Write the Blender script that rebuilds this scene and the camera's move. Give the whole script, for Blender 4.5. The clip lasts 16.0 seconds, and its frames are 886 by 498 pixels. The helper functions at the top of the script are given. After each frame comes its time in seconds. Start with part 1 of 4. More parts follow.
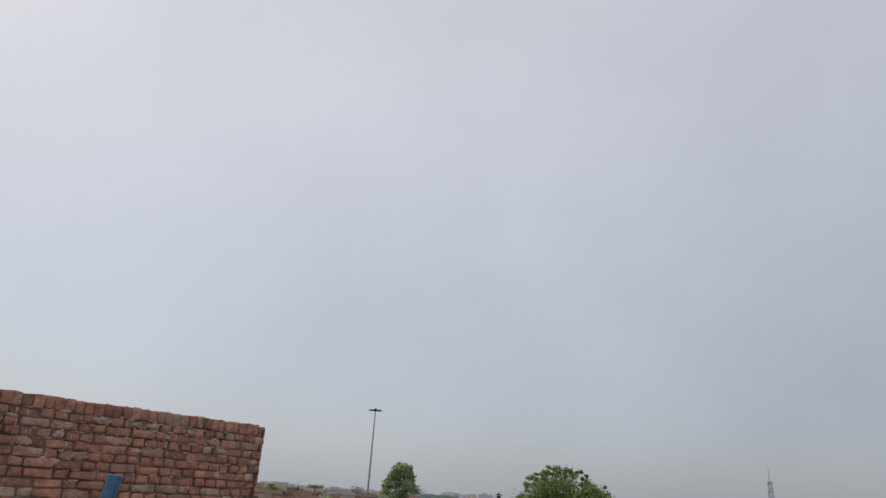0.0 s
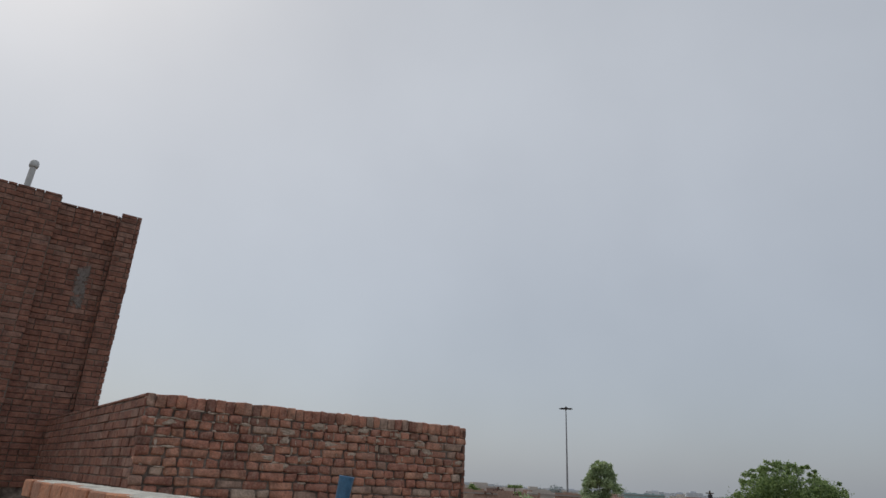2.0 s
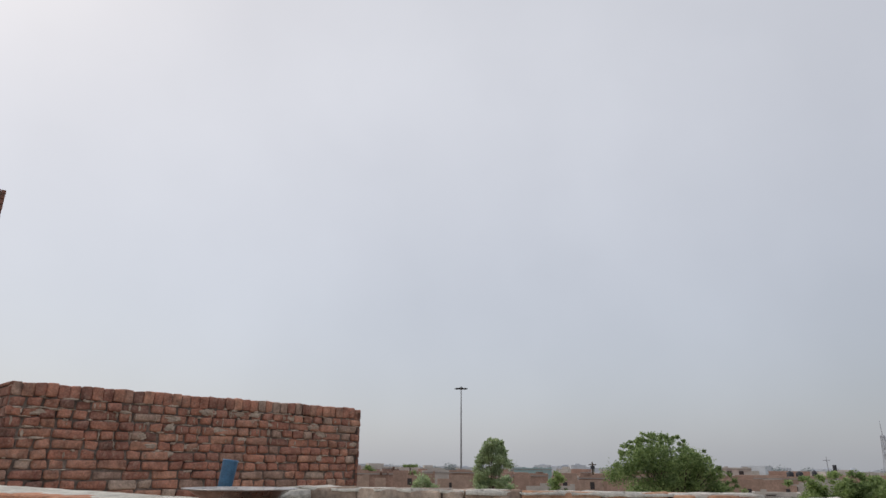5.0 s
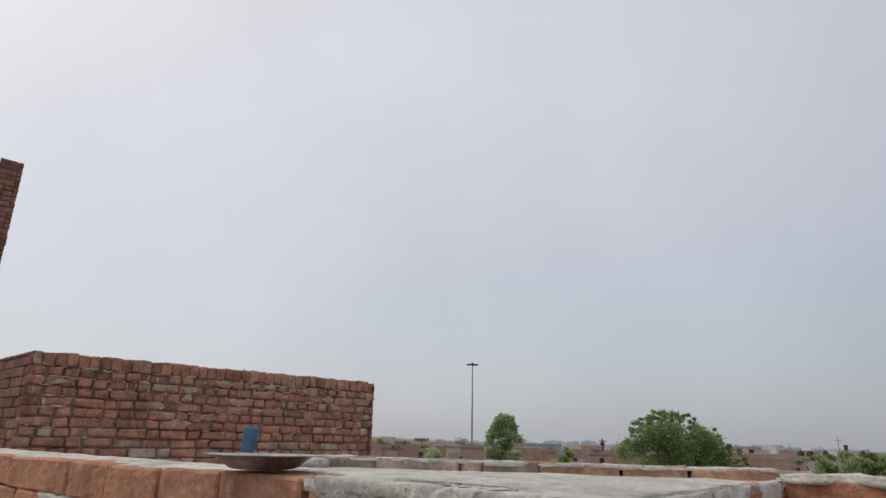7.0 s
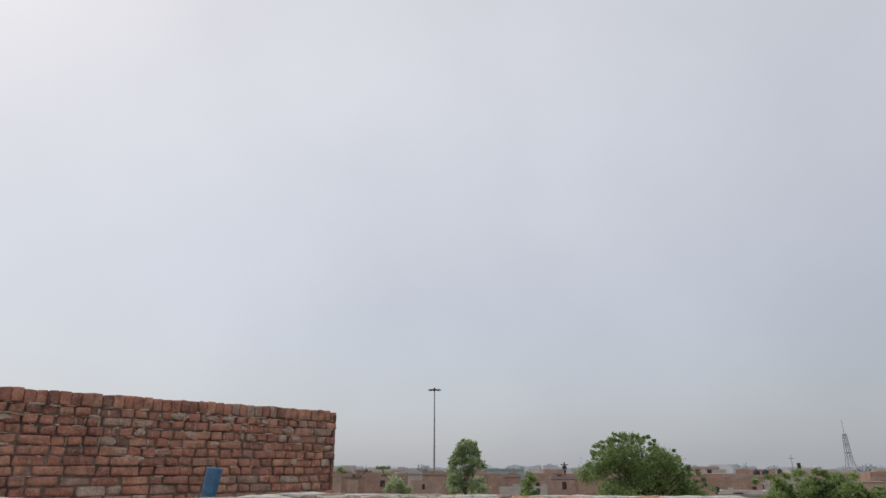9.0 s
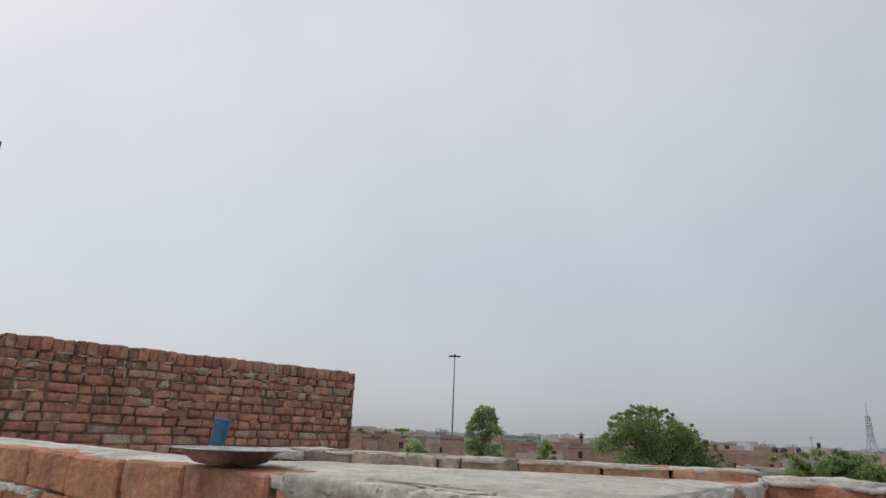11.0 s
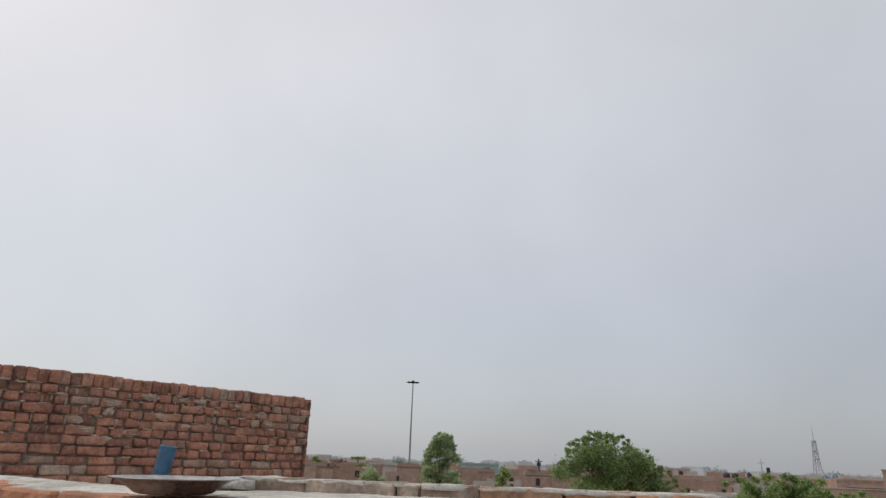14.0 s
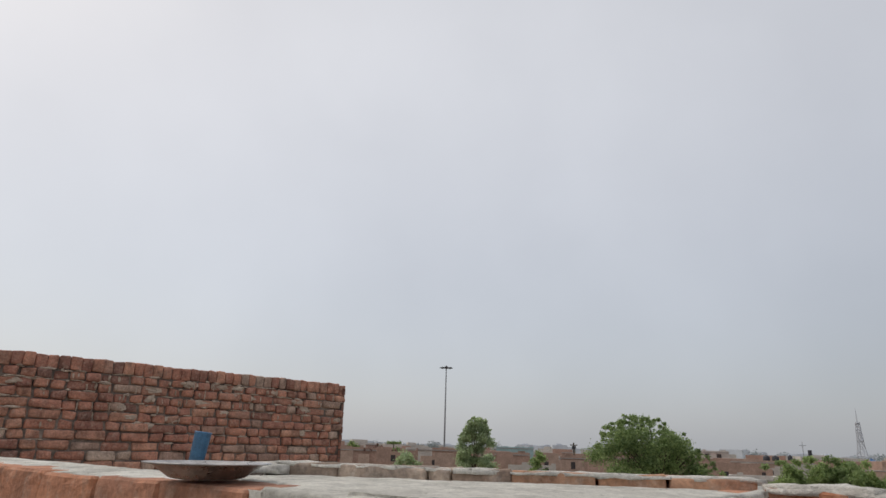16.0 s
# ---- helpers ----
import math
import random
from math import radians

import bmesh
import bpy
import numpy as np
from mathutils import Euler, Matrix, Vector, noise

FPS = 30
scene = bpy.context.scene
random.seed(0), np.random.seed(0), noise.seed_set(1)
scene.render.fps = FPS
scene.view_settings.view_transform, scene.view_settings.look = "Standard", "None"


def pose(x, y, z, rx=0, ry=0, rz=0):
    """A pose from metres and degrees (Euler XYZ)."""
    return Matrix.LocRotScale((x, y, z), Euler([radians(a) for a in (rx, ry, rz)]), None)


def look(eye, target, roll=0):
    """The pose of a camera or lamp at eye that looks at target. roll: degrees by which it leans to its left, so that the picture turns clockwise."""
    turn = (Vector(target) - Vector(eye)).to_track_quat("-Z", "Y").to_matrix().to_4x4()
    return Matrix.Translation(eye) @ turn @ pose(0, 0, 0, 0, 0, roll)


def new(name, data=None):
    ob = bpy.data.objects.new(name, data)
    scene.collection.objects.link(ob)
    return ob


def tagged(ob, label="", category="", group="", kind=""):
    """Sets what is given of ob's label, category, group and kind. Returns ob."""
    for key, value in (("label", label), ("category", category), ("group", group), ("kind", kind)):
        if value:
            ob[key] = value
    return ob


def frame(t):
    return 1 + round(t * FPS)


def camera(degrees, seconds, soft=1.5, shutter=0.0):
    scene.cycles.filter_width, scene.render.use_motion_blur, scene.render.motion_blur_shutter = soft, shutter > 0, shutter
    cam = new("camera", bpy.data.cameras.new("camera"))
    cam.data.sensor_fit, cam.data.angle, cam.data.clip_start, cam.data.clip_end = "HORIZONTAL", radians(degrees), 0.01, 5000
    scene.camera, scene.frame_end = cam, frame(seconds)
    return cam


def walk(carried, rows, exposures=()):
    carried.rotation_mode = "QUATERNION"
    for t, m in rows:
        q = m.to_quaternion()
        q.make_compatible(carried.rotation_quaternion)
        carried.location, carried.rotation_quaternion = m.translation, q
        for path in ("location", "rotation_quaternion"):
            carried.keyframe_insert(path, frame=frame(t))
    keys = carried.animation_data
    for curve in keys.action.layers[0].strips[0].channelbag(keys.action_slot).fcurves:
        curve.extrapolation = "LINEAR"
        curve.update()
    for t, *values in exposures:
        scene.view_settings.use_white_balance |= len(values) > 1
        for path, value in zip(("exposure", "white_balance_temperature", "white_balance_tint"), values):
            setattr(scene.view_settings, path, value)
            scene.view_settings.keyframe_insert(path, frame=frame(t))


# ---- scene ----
cam = camera(70.6, 16.0)
PATH = [
    (0, (0.16, -0.42, 4.925), (0.408, 1.423, 5.66), 3.56),
    (0.5, (0.083, -0.278, 4.926), (0.267, 1.598, 5.595), 4.7),
    (1, (0.071, -0.248, 4.924), (0.089, 1.637, 5.592), 2.6),
    (1.5, (0.078, -0.254, 4.923), (-0.049, 1.613, 5.627), 1.5),
    (2, (0.071, -0.235, 4.92), (-0.221, 1.613, 5.625), 3.0),
    (2.5, (0.051, -0.14, 4.921), (-0.127, 1.717, 5.641), 1.4),
    (3, (0.093, -0.27, 4.92), (0.108, 1.621, 5.571), 2.3),
    (3.5, (0.097, -0.271, 4.921), (0.136, 1.623, 5.56), 0.9),
    (4, (0.107, -0.282, 4.921), (0.145, 1.606, 5.577), 0.6),
    (4.2, (0.1, -0.253, 4.916), (0.157, 1.633, 5.579), 0.4),
    (6.3, (0.089, -0.254, 4.912), (0.056, 1.638, 5.56), 0.9),
    (6.5, (0.086, -0.247, 4.908), (0.069, 1.648, 5.549), 0.6),
    (7, (0.076, -0.239, 4.906), (0.065, 1.672, 5.497), 1.4),
    (7.5, (0.022, -0.218, 4.893), (0.103, 1.705, 5.439), 2.9),
    (8, (-0.081, -0.164, 4.863), (0.066, 1.764, 5.375), 4.6),
    (8.5, (-0.037, -0.218, 4.899), (0.079, 1.675, 5.536), 3.3),
    (9, (0.054, -0.23, 4.924), (0.165, 1.652, 5.59), -0.0),
    (9.2, (0.074, -0.221, 4.917), (0.183, 1.673, 5.55), 0.1),
    (11.3, (0.085, -0.183, 4.916), (0.12, 1.735, 5.482), 2.6),
    (11.5, (0.09, -0.172, 4.916), (0.156, 1.736, 5.513), 2.6),
    (12, (0.105, -0.166, 4.919), (0.407, 1.716, 5.526), 3.4),
    (12.5, (0.082, -0.158, 4.916), (0.538, 1.694, 5.518), 1.2),
    (13, (0.023, -0.207, 4.912), (0.39, 1.647, 5.566), 2.1),
    (13.5, (0.033, -0.202, 4.908), (0.288, 1.673, 5.553), 2.1),
    (14, (0.078, -0.163, 4.913), (0.239, 1.723, 5.561), 2.0),
    (14.5, (0.097, -0.143, 4.907), (0.17, 1.754, 5.538), 1.4),
    (15, (0.097, -0.141, 4.91), (0.176, 1.753, 5.545), 1.1),
    (15.5, (0.094, -0.145, 4.911), (0.19, 1.743, 5.563), 1.1),
    (16, (0.088, -0.151, 4.913), (0.154, 1.756, 5.515), 1.7),
]
EXPOSURES = [(0, -0.17, 6380, 10), (0.5, -0.2, 6380, 10), (1, -0.26, 6350, 10), (2, -0.38, 6300, 8), (2.5, -0.38, 6250, 7), (3, -0.36, 6350, 9), (3.5, -0.08, 6480, 11), (4.2, -0.04, 6500, 11),
             (6.5, -0.04, 6520, 11), (7.0, -0.05, 6520, 11), (8, 0.0, 6520, 11), (9, -0.02, 6500, 11), (11.5, -0.04, 6520, 11), (12, -0.02, 6540, 11), (12.5, 0.08, 6580, 11), (14, -0.03, 6600, 10), (16, -0.02, 6600, 10)]
walk(cam, [(t, look(eye, target, roll)) for t, eye, target, roll in PATH], EXPOSURES)

# ---- world, sun and exposure ----
SUN_AZ, SUN_EL = radians(-62), radians(52)      # from +y, to the left negative
world = bpy.data.worlds.new("hazy_sky")
scene.world = world
world.use_nodes = True
wn, wl = world.node_tree.nodes, world.node_tree.links
wn.clear()
sky = wn.new("ShaderNodeTexSky")
sky.sky_type = "NISHITA"
sky.sun_disc = False
sky.sun_elevation, sky.sun_rotation = SUN_EL, SUN_AZ
sky.air_density, sky.dust_density, sky.ozone_density = 1.0, 3.2, 1.2
bg_sky = wn.new("ShaderNodeBackground")
bg_sky.inputs["Strength"].default_value = 0.037
bg_haze = wn.new("ShaderNodeBackground")
bg_haze.inputs["Strength"].default_value = 1.0
wco = wn.new("ShaderNodeTexCoord")
glow = wn.new("ShaderNodeVectorMath")
glow.operation = "DOT_PRODUCT"
glow.inputs[1].default_value = (math.sin(SUN_AZ) * math.cos(SUN_EL), math.cos(SUN_AZ) * math.cos(SUN_EL), math.sin(SUN_EL))
wl.new(wco.outputs["Generated"], glow.inputs[0])
veil = wn.new("ShaderNodeValToRGB")          # haze: dull away from the sun, bright towards it
for e in (0.2, 0.45, 0.75):
    veil.color_ramp.elements.new(e)
for e, pos, col in zip(veil.color_ramp.elements, (0.0, 0.2, 0.45, 0.75, 1.0),
                       ((0.428, 0.434, 0.452), (0.487, 0.494, 0.514), (0.520, 0.525, 0.541), (0.528, 0.528, 0.533), (0.475, 0.472, 0.470))):
    e.position, e.color = pos, (*col, 1)
wl.new(glow.outputs["Value"], veil.inputs[0])
cloud = wn.new("ShaderNodeTexNoise")         # thin uneven cloud
cloud.inputs["Scale"].default_value, cloud.inputs["Detail"].default_value = 2.6, 5.0
wl.new(wco.outputs["Generated"], cloud.inputs["Vector"])
thin = wn.new("ShaderNodeMapRange")
thin.inputs["From Min"].default_value, thin.inputs["From Max"].default_value = 0.3, 0.7
thin.inputs["To Min"].default_value, thin.inputs["To Max"].default_value = 0.94, 1.06
wl.new(cloud.outputs[0], thin.inputs["Value"])
veiled = wn.new("ShaderNodeVectorMath")
veiled.operation = "SCALE"
height = wn.new("ShaderNodeSeparateXYZ")     # the haze is dullest low down
wl.new(wco.outputs["Generated"], height.inputs[0])
low = wn.new("ShaderNodeMapRange")
low.interpolation_type = "SMOOTHSTEP"
low.inputs["From Min"].default_value, low.inputs["From Max"].default_value = -0.05, 0.62
wl.new(height.outputs["Z"], low.inputs["Value"])
tint = wn.new("ShaderNodeMix")
tint.data_type = "RGBA"
tint.inputs[6].default_value, tint.inputs[7].default_value = (0.788, 0.815, 0.850, 1), (1.09, 1.09, 1.09, 1)
wl.new(low.outputs[0], tint.inputs[0])
layered = wn.new("ShaderNodeVectorMath")
layered.operation = "MULTIPLY"
wl.new(veil.outputs[0], layered.inputs[0])
wl.new(tint.outputs[2], layered.inputs[1])
wl.new(layered.outputs[0], veiled.inputs[0])
wl.new(thin.outputs[0], veiled.inputs["Scale"])
wl.new(veiled.outputs[0], bg_haze.inputs["Color"])
add = wn.new("ShaderNodeAddShader")
wout = wn.new("ShaderNodeOutputWorld")
wl.new(sky.outputs[0], bg_sky.inputs["Color"])
wl.new(bg_sky.outputs[0], add.inputs[0])
wl.new(bg_haze.outputs[0], add.inputs[1])
wl.new(add.outputs[0], wout.inputs["Surface"])

sun = new("sun", bpy.data.lights.new("sun", "SUN"))
sun.data.energy, sun.data.angle, sun.data.color = 0.9, radians(25), (1.0, 0.95, 0.88)
sun_dir = Vector((math.sin(SUN_AZ) * math.cos(SUN_EL), math.cos(SUN_AZ) * math.cos(SUN_EL), math.sin(SUN_EL)))
sun.matrix_world = look(sun_dir * 50, (0, 0, 0))

# ---- materials ----


def material(name, build):
    mat = bpy.data.materials.new(name)
    mat.use_nodes = True
    nt = mat.node_tree
    bsdf = nt.nodes["Principled BSDF"]
    build(nt.nodes, nt.links, bsdf)
    return mat


def noise_node(n, l, scale, detail=6.0, rough=0.6, coord="Object"):
    co = n.new("ShaderNodeTexCoord")
    tex = n.new("ShaderNodeTexNoise")
    tex.inputs["Scale"].default_value = scale
    tex.inputs["Detail"].default_value = detail
    tex.inputs["Roughness"].default_value = rough
    l.new(co.outputs[coord], tex.inputs["Vector"])
    return tex


def position_noise(n, l, scale, detail=6.0, rough=0.6):
    geo = n.new("ShaderNodeNewGeometry")
    tex = n.new("ShaderNodeTexNoise")
    tex.inputs["Scale"].default_value = scale
    tex.inputs["Detail"].default_value = detail
    tex.inputs["Roughness"].default_value = rough
    l.new(geo.outputs["Position"], tex.inputs["Vector"])
    return tex


def ramp(n, l, src, stops):
    r = n.new("ShaderNodeValToRGB")
    els = r.color_ramp.elements
    while len(els) < len(stops):
        els.new(0.5)
    for e, (pos, col) in zip(els, stops):
        e.position, e.color = pos, (*col, 1)
    l.new(src, r.inputs[0])
    return r


def mix(n, l, fac, a, b, mode="MIX"):
    m = n.new("ShaderNodeMix")
    m.data_type, m.blend_type = "RGBA", mode
    for sock, v in ((m.inputs[0], fac), (m.inputs[6], a), (m.inputs[7], b)):
        if isinstance(v, (int, float)):
            sock.default_value = v
        elif isinstance(v, tuple):
            sock.default_value = (*v, 1)
        else:
            l.new(v, sock)
    return m.outputs[2]


def bump(n, l, bsdf, src, strength, dist):
    b = n.new("ShaderNodeBump")
    b.inputs["Strength"].default_value = strength
    b.inputs["Distance"].default_value = dist
    l.new(src, b.inputs["Height"])
    l.new(b.outputs[0], bsdf.inputs["Normal"])


def brick_build(stops, pale, island=False, blotch=0.5):
    def build(n, l, bsdf):
        if island:
            rnd = n.new("ShaderNodeNewGeometry").outputs["Random Per Island"]
        else:
            rnd = n.new("ShaderNodeObjectInfo").outputs["Random"]
        base = ramp(n, l, rnd, stops).outputs[0]
        big = position_noise(n, l, 9.0, 5, 0.65)
        fine = position_noise(n, l, 70.0, 6, 0.7)
        mid = position_noise(n, l, 28.0, 5, 0.7)
        tone = ramp(n, l, big.outputs[0], [(0.32, (blotch, blotch * 0.97, blotch * 0.96)), (0.62, (1.2, 1.17, 1.14))]).outputs[0]
        c = mix(n, l, 1.0, base, tone, "MULTIPLY")
        dust = ramp(n, l, mid.outputs[0], [(0.50, (0, 0, 0)), (0.74, (0.55, 0.55, 0.55))]).outputs[0]
        c = mix(n, l, dust, c, pale)
        speck = ramp(n, l, fine.outputs[0], [(0.35, (0.7, 0.7, 0.7)), (0.6, (1.08, 1.08, 1.08))]).outputs[0]
        c = mix(n, l, 1.0, c, speck, "MULTIPLY")
        l.new(c, bsdf.inputs["Base Color"])
        bsdf.inputs["Roughness"].default_value = 0.92
        bump(n, l, bsdf, fine.outputs[0], 0.8, 0.006)
    return build


BRICK_STOPS = [(0.0, (0.25, 0.14, 0.11)), (0.1, (0.45, 0.20, 0.14)), (0.33, (0.56, 0.265, 0.18)), (0.5, (0.41, 0.19, 0.14)),
               (0.68, (0.60, 0.32, 0.22)), (0.82, (0.52, 0.25, 0.17)), (0.93, (0.44, 0.28, 0.215)), (1.0, (0.58, 0.44, 0.35))]
NEAR_STOPS = [(0.0, (0.42, 0.185, 0.105)), (0.4, (0.55, 0.255, 0.145)), (0.75, (0.50, 0.235, 0.14)), (1.0, (0.40, 0.20, 0.13))]
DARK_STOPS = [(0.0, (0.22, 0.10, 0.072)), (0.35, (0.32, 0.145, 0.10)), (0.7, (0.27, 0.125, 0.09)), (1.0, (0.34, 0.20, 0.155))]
M_BRICK = material("weathered_red_brick", brick_build(BRICK_STOPS, (0.60, 0.43, 0.335)))
M_NEAR = material("orange_parapet_brick", brick_build(NEAR_STOPS, (0.56, 0.42, 0.32), False, 0.78))
M_RIDGE = material("cement_smeared_brick", brick_build([(0.0, (0.36, 0.27, 0.21)), (0.5, (0.44, 0.35, 0.28)), (1.0, (0.40, 0.27, 0.20))], (0.55, 0.50, 0.44)))
M_DUSTY = material("dusty_orange_brick", brick_build([(0.0, (0.46, 0.25, 0.16)), (0.5, (0.56, 0.32, 0.20)), (1.0, (0.48, 0.29, 0.20))], (0.62, 0.53, 0.44), False, 0.8))
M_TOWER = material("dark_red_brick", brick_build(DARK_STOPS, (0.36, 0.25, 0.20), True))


def cement_build(dark, light, fine_scale=60.0):
    def build(n, l, bsdf):
        big = position_noise(n, l, 5.0, 6, 0.65)
        mid = position_noise(n, l, 22.0, 6, 0.7)
        fine = position_noise(n, l, fine_scale * 2, 5, 0.75)
        c = ramp(n, l, big.outputs[0], [(0.32, dark), (0.66, light)]).outputs[0]
        t = ramp(n, l, mid.outputs[0], [(0.3, (0.74, 0.735, 0.73)), (0.62, (1.12, 1.12, 1.12))]).outputs[0]
        c = mix(n, l, 1.0, c, t, "MULTIPLY")
        t2 = ramp(n, l, fine.outputs[0], [(0.35, (0.82, 0.82, 0.82)), (0.6, (1.05, 1.05, 1.05))]).outputs[0]
        c = mix(n, l, 1.0, c, t2, "MULTIPLY")
        bsdf.inputs["Roughness"].default_value = 0.95
        # pits: bumped below, and their shade is put into the colour too
        pits = ramp(n, l, position_noise(n, l, 46.0, 4, 0.6).outputs[0], [(0.29, (0.0, 0.0, 0.0)), (0.36, (1.0, 1.0, 1.0))]).outputs[0]
        c = mix(n, l, 1.0, c, ramp(n, l, pits, [(0.0, (0.62, 0.60, 0.57)), (1.0, (1.0, 1.0, 1.0))]).outputs[0], "MULTIPLY")
        l.new(c, bsdf.inputs["Base Color"])
        h = n.new("ShaderNodeMath")
        h.operation = "ADD"
        l.new(mid.outputs[0], h.inputs[0])
        l.new(fine.outputs[0], h.inputs[1])
        deep = n.new("ShaderNodeMath")
        deep.operation = "ADD"
        l.new(h.outputs[0], deep.inputs[0])
        l.new(pits, deep.inputs[1])
        bump(n, l, bsdf, deep.outputs[0], 0.9, 0.008)
    return build


M_CEMENT = material("rough_grey_cement", cement_build((0.52, 0.495, 0.43), (0.83, 0.80, 0.715)))
M_CAP = material("pale_cement_cap", cement_build((0.60, 0.565, 0.50), (0.86, 0.825, 0.755)))
M_MORTAR = material("dark_recessed_mortar", cement_build((0.06, 0.045, 0.036), (0.36, 0.29, 0.24), 12))
M_PLASTER = material("grey_plaster_patch", cement_build((0.25, 0.235, 0.20), (0.45, 0.425, 0.375)))
M_SMEAR = material("thin_mortar_smear", cement_build((0.17, 0.12, 0.10), (0.27, 0.24, 0.22)))
M_WHITE = material("rough_white", cement_build((0.70, 0.69, 0.66), (0.88, 0.87, 0.85)))
M_JOINT = material("pale_joint_mortar", cement_build((0.13, 0.105, 0.085), (0.33, 0.295, 0.255)))
M_LUMP = material("pale_squeezed_mortar", cement_build((0.42, 0.305, 0.23), (0.70, 0.57, 0.46)))
M_ROOF = material("dusty_roof_screed", cement_build((0.26, 0.23, 0.20), (0.38, 0.34, 0.30), 20))


def plain(name, col, rough=0.8, metal=0.0, var=0.25, scale=4.0):
    def build(n, l, bsdf):
        a = position_noise(n, l, scale, 6, 0.65)
        c = ramp(n, l, a.outputs[0], [(0.3, tuple(v * (1 - var) for v in col)), (0.68, tuple(min(1, v * (1 + var)) for v in col))]).outputs[0]
        grain = position_noise(n, l, scale * 6.5, 5, 0.7)
        c = mix(n, l, 1.0, c, ramp(n, l, grain.outputs[0], [(0.34, (1 - var * 0.9,) * 3), (0.62, (1 + var * 0.35,) * 3)]).outputs[0], "MULTIPLY")
        l.new(c, bsdf.inputs["Base Color"])
        bsdf.inputs["Roughness"].default_value = rough
        bsdf.inputs["Metallic"].default_value = metal
    return material(name, build)


def ground_build(n, l, bsdf):
    a = position_noise(n, l, 0.05, 6, 0.6)
    b = position_noise(n, l, 0.6, 6, 0.7)
    c = ramp(n, l, a.outputs[0], [(0.35, (0.20, 0.17, 0.12)), (0.5, (0.30, 0.25, 0.19)), (0.64, (0.10, 0.13, 0.06))]).outputs[0]
    t = ramp(n, l, b.outputs[0], [(0.3, (0.75, 0.75, 0.75)), (0.7, (1.15, 1.15, 1.15))]).outputs[0]
    l.new(mix(n, l, 1.0, c, t, "MULTIPLY"), bsdf.inputs["Base Color"])
    bsdf.inputs["Roughness"].default_value = 0.95


M_GROUND = material("dusty_earth_and_scrub", ground_build)


def steel_build(n, l, bsdf):
    a = noise_node(n, l, 18.0, 6, 0.7)
    b = noise_node(n, l, 90.0, 4, 0.7)
    c = ramp(n, l, a.outputs[0], [(0.35, (0.22, 0.20, 0.185)), (0.62, (0.50, 0.48, 0.465))]).outputs[0]
    l.new(c, bsdf.inputs["Base Color"])
    r = ramp(n, l, b.outputs[0], [(0.3, (0.22, 0.22, 0.22)), (0.7, (0.42, 0.42, 0.42))]).outputs[0]
    l.new(r, bsdf.inputs["Roughness"])
    bsdf.inputs["Metallic"].default_value = 0.95


M_STEEL = material("scratched_stainless_steel", steel_build)
M_BLUE = plain("faded_blue_plastic", (0.045, 0.13, 0.24), 0.5, 0.0, 0.3, 60)
M_GALV = plain("galvanised_steel", (0.30, 0.30, 0.31), 0.5, 0.6, 0.15, 3)
# pylon steel lightened so that its colour stands in for haze
M_PYLON = plain("haze_pale_steel", (0.46, 0.47, 0.50), 0.6, 0.0, 0.1, 3)
M_DARKMETAL = plain("dark_lamp_metal", (0.05, 0.05, 0.055), 0.5, 0.3, 0.2, 3)
M_PIPE = plain("pale_grey_pipe", (0.55, 0.55, 0.54), 0.5, 0.0, 0.15, 12)
M_BARK = plain("brown_bark", (0.10, 0.075, 0.05), 0.95, 0, 0.4, 12)
M_FARBRICK = plain("far_brick_walls", (0.40, 0.265, 0.205), 0.95, 0, 0.22, 0.7)
M_FARBRICK2 = plain("brown_brick_walls", (0.43, 0.30, 0.235), 0.95, 0, 0.2, 0.8)
M_FARPALE = plain("pale_rendered_walls", (0.52, 0.47, 0.42), 0.9, 0, 0.15, 0.6)
M_FARTEAL = plain("pale_teal_paint", (0.33, 0.46, 0.46), 0.85, 0, 0.12, 0.5)
M_ROOFSLAB = plain("grey_roof_slab", (0.36, 0.32, 0.29), 0.95, 0, 0.15, 0.6)
# near-black panels: the shade inside openings is painted as a colour
M_OPENING = plain("opening_shade_panel", (0.05, 0.04, 0.04), 0.7, 0, 0.2, 2)
M_TANK = plain("black_plastic_tank", (0.03, 0.03, 0.035), 0.5, 0, 0.2, 2)
M_TANKBLUE = plain("blue_plastic_tank", (0.08, 0.18, 0.34), 0.5, 0, 0.2, 2)
# pale blue-grey base colour: the haze over far walls is painted in
M_DISTANT = plain("haze_tinted_walls", (0.60, 0.62, 0.66), 0.95, 0, 0.12, 0.05)
# green greyed towards the sky, distance haze mixed into the colour
M_DISTGREEN = plain("haze_tinted_trees", (0.30, 0.34, 0.34), 0.95, 0, 0.15, 0.05)
M_RUBBLE = plain("brown_rubble", (0.20, 0.12, 0.09), 0.95, 0, 0.4, 1.5)


